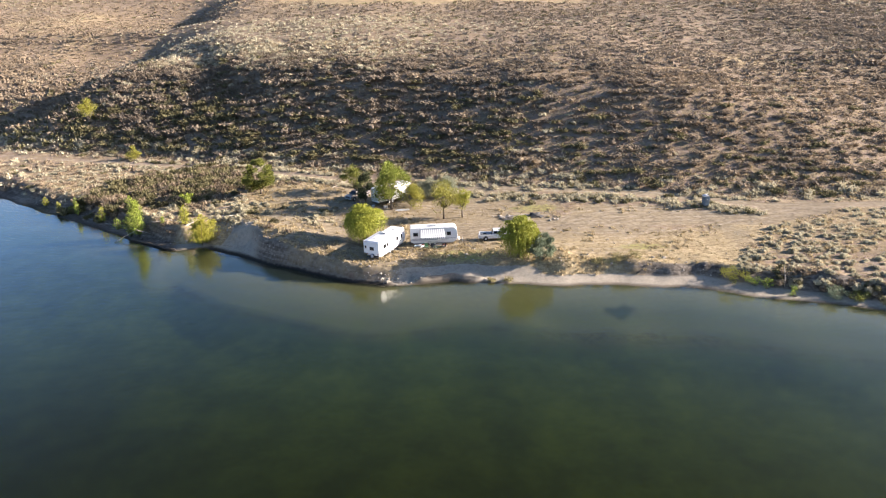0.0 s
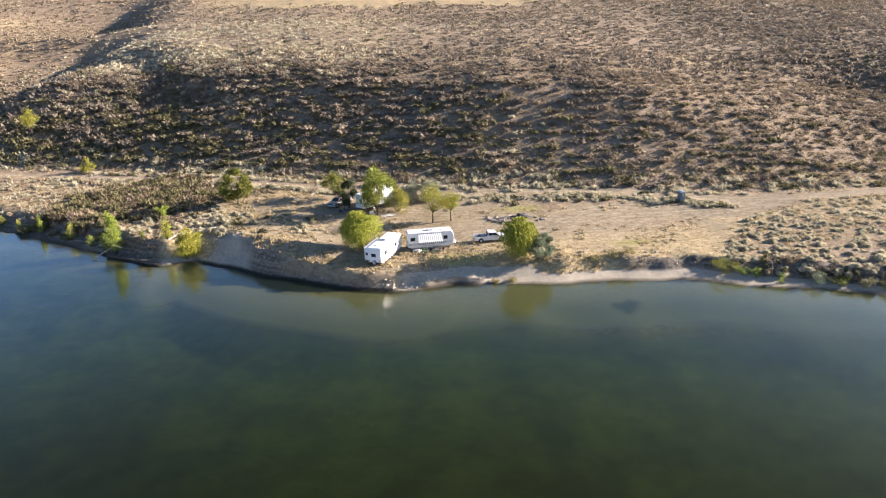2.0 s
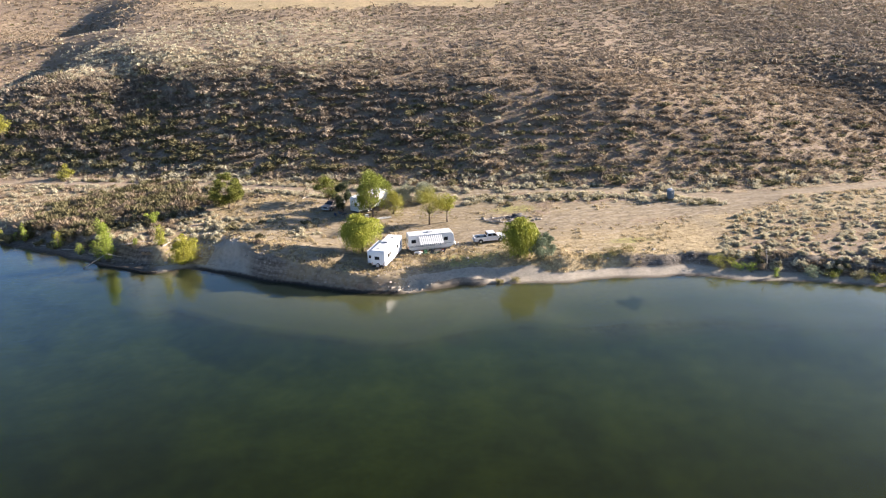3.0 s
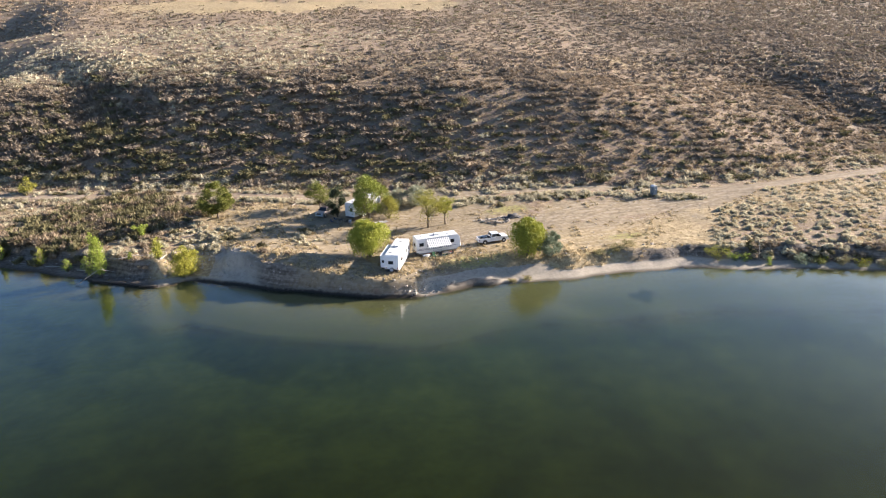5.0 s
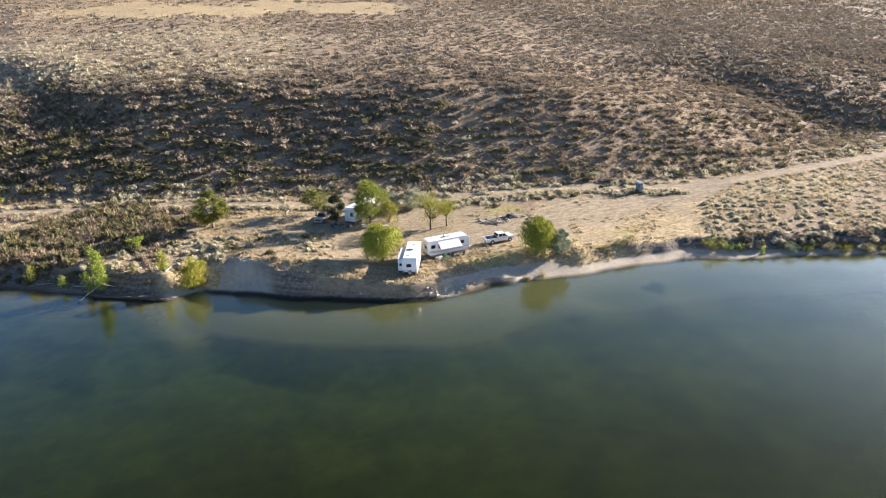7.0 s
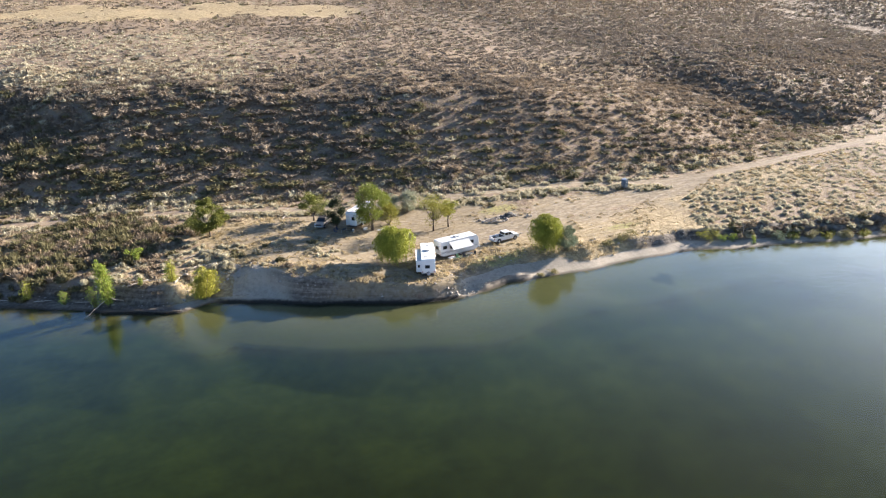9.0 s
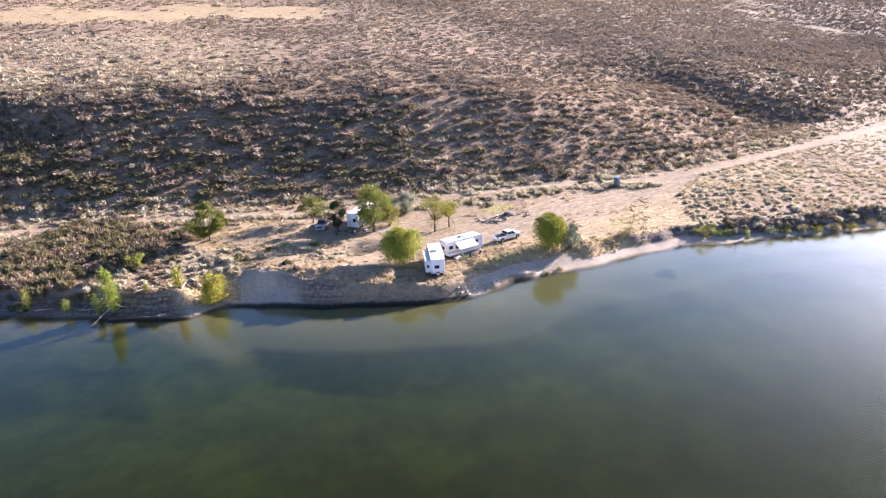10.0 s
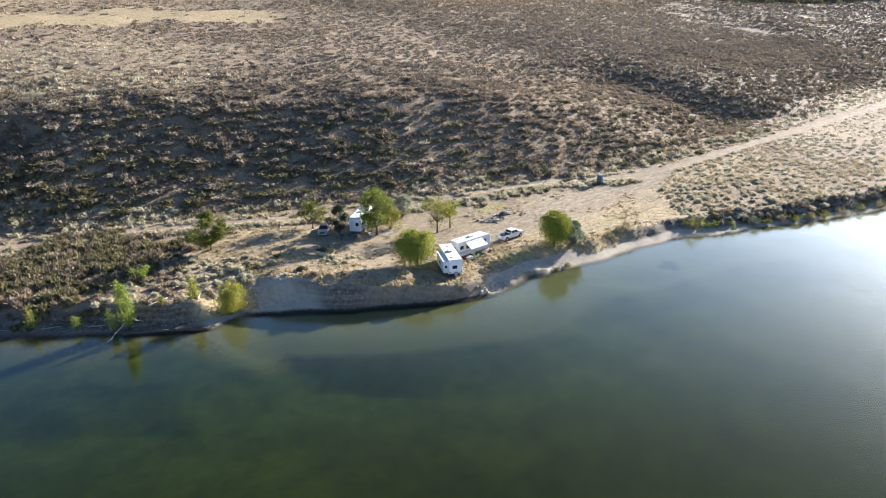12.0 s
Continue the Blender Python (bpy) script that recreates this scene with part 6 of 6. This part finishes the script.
def fire_site():
    rng = random.Random(3)
    ob = thing("ash_heap", "dark heap of burnt ash and earth in the clearing", "ash heap", on_ground(16.9, 131.6))
    bm = bmesh.new()
    lump(bm, (0, 0, 0.0), 1.5, 0.9, 0.62, rng, 0.5, 3)
    lump(bm, (-1.4, 0.3, -0.05), 1.2, 0.9, 0.3, rng, 0.45, 3)
    lump(bm, (0.9, -0.5, -0.05), 0.8, 0.6, 0.35, rng, 0.45, 3)
    part("heap", bm, ASH, ob, "", True)
    for i in range(11):
        a = 2 * math.pi * i / 11
        x, y, r = 14.3 + 1.25 * math.cos(a), 130.3 + 1.0 * math.sin(a), rng.uniform(0.18, 0.32)
        st = tagged(new("fire_ring_stone"), "pale stone of the fire ring", "stone", "fire ring stones")
        st.matrix_world = on_ground(x, y, rng.uniform(0, 360))
        bm = bmesh.new()
        lump(bm, (0, 0, r * 0.5), r * 1.2, r, r * 0.8, rng)
        part("stone", bm, STONE, st)
    for i, (x, y, l, t) in enumerate(((11.3, 130.6, 3.2, -25), (12.0, 129.7, 2.6, -32), (12.4, 131.2, 2.8, -18), (11.0, 131.5, 2.2, 10), (13.3, 131.9, 3.4, 3), (12.9, 129.2, 1.8, -60))):
        tagged(driftwood(x, y, l, 0.15, t, 0.3, "grey log stacked beside the fire ring", seed=40 + i, name="firewood_log"), group="firewood logs")
    for i, (x, y, r) in enumerate(((20.3, 129.3, 0.3), (21.1, 129.0, 0.25), (19.6, 128.8, 0.22), (10.1, 132.3, 0.35))):
        st = tagged(new("clearing_stone"), "pale rounded stone lying in the clearing", "stone", "clearing stones")
        st.matrix_world = on_ground(x, y, i * 50)
        bm = bmesh.new()
        lump(bm, (0, 0, r * 0.4), r * 1.3, r, r * 0.8, rng)
        part("stone", bm, STONE, st)


def rubble():
    """Broken stone and clods on the slope above the cut bank, and along the waterline."""
    rng = np.random.RandomState(4)
    pr = random.Random(6)
    forms = []
    for _ in range(6):
        bm = bmesh.new()
        lump(bm, (0, 0, 0), 1, 0.8, 0.65, pr, 0.35, 1)
        bmesh.ops.triangulate(bm, faces=bm.faces)
        forms.append(np.array([v.co[:] for f in bm.faces for v in f.verts]))
        bm.free()
    x = np.r_[rng.normal(-45, 4.5, 330), rng.uniform(-44, -6, 90), rng.normal(-7.5, 2.2, 45), rng.uniform(-100, -50, 110), rng.uniform(-60, 60, 160), rng.uniform(-10, 45, 90)]
    off = np.r_[rng.uniform(3, 11, 330), rng.uniform(0.3, 5.5, 90), rng.uniform(0.3, 3.5, 45), rng.uniform(2, 7, 110), rng.uniform(8, 40, 160), rng.uniform(4, 8, 90)]
    y = shore_y(x) + off
    s = rng.gamma(2.0, 0.05, len(x)) + 0.05
    me = scatter("rubble", x, y, s, s, forms, STONE, rng, -0.02)
    tagged(new("rubble", me), "loose pale rubble stones on the bank", "stones", kind="stuff")


def point_clods():
    """Crumbled clods of pale earth at the tip of the point."""
    rng = random.Random(12)
    for i in range(24):
        x = -11.5 + 0.33 * i + rng.uniform(-0.3, 0.3)
        y = float(shore_y(np.array(x))) + rng.uniform(0.7, 2.4)
        r = rng.uniform(0.1, 0.28)
        st = tagged(new("earth_clod"), "crumbled pale earth clod below the bank", "earth clod", "bank clods")
        st.matrix_world = on_ground(x, y, rng.uniform(0, 360))
        bm = bmesh.new()
        lump(bm, (0, 0, r * 0.15), r * 1.4, r, r * 0.7, rng, 0.4, 2)
        part("clod", bm, EARTH, st)


EARTH = bark("pale_packed_earth", (0.20, 0.168, 0.128), (0.42, 0.37, 0.29))


def shore_plants():
    spots = ((44.6, 101.7, 2.9, 2.4, LEAF_OLIVE, "yellow-olive willow shrub at the end of the beach"), (47.3, 100.6, 2.3, 1.2, LEAF_BRIGHT, "bright green leafy shrub at the beach edge"),
             (49.0, 99.4, 1.8, 1.0, LEAF_BRIGHT, "bright green leafy shrub at the beach edge"), (51.8, 96.9, 1.5, 0.9, LEAF_BRIGHT, "small bright green shoot on the wet sand"),
             (57.4, 95.6, 2.0, 1.9, LEAF_SILVER, "grey-green shrub on the shaded bank"), (60.2, 94.2, 1.8, 1.7, LEAF_DARK, "dark green shrub on the shaded bank"),
             (63.4, 92.6, 1.6, 1.7, LEAF_DRY, "dry olive shrub at the waterline"), (66.2, 91.2, 1.6, 1.6, LEAF_OLIVE, "green leafy shrub at the waterline"),
             (69.6, 89.4, 1.7, 1.8, LEAF_DRY, "dry olive shrub at the waterline"), (73.5, 87.8, 1.6, 1.7, LEAF_OLIVE, "green leafy shrub at the waterline"),
             (78.5, 86.4, 1.7, 1.9, LEAF_DRY, "dry olive shrub at the waterline"), (84.0, 85.0, 1.8, 1.9, LEAF_DARK, "dark green shrub at the waterline"),
             (90.0, 83.2, 1.7, 1.9, LEAF_DRY, "dry olive shrub at the waterline"), (97.0, 81.0, 1.8, 2.0, LEAF_DARK, "dark green shrub at the waterline"),
             (28.0, 108.6, 1.0, 1.5, LEAF_DRY, "low dry olive weeds on the broken bank"), (31.0, 108.9, 1.1, 1.7, LEAF_DRY, "low dry olive weeds on the broken bank"),
             (24.6, 108.4, 0.8, 1.3, LEAF_DRY, "low dry olive weeds on the broken bank"), (6.6, 105.9, 0.5, 1.0, LEAF_DRY, "low weeds along the wet sand"), (9.3, 105.6, 0.5, 1.1, LEAF_DRY, "low weeds along the wet sand"))
    for i, (x, y, h, r, leaf, label) in enumerate(spots):
        tree("shore_shrub", label, "shrub", x, y, h, r, leaf, int(260 * r), 0.04, 0.2, 3, seed=60 + i, clumps=9, trunk=h > 1.4, group="shore shrubs")


camp_furniture()
portable_toilet()
timber_and_wood()
fire_site()
rubble()
point_clods()
shore_plants()
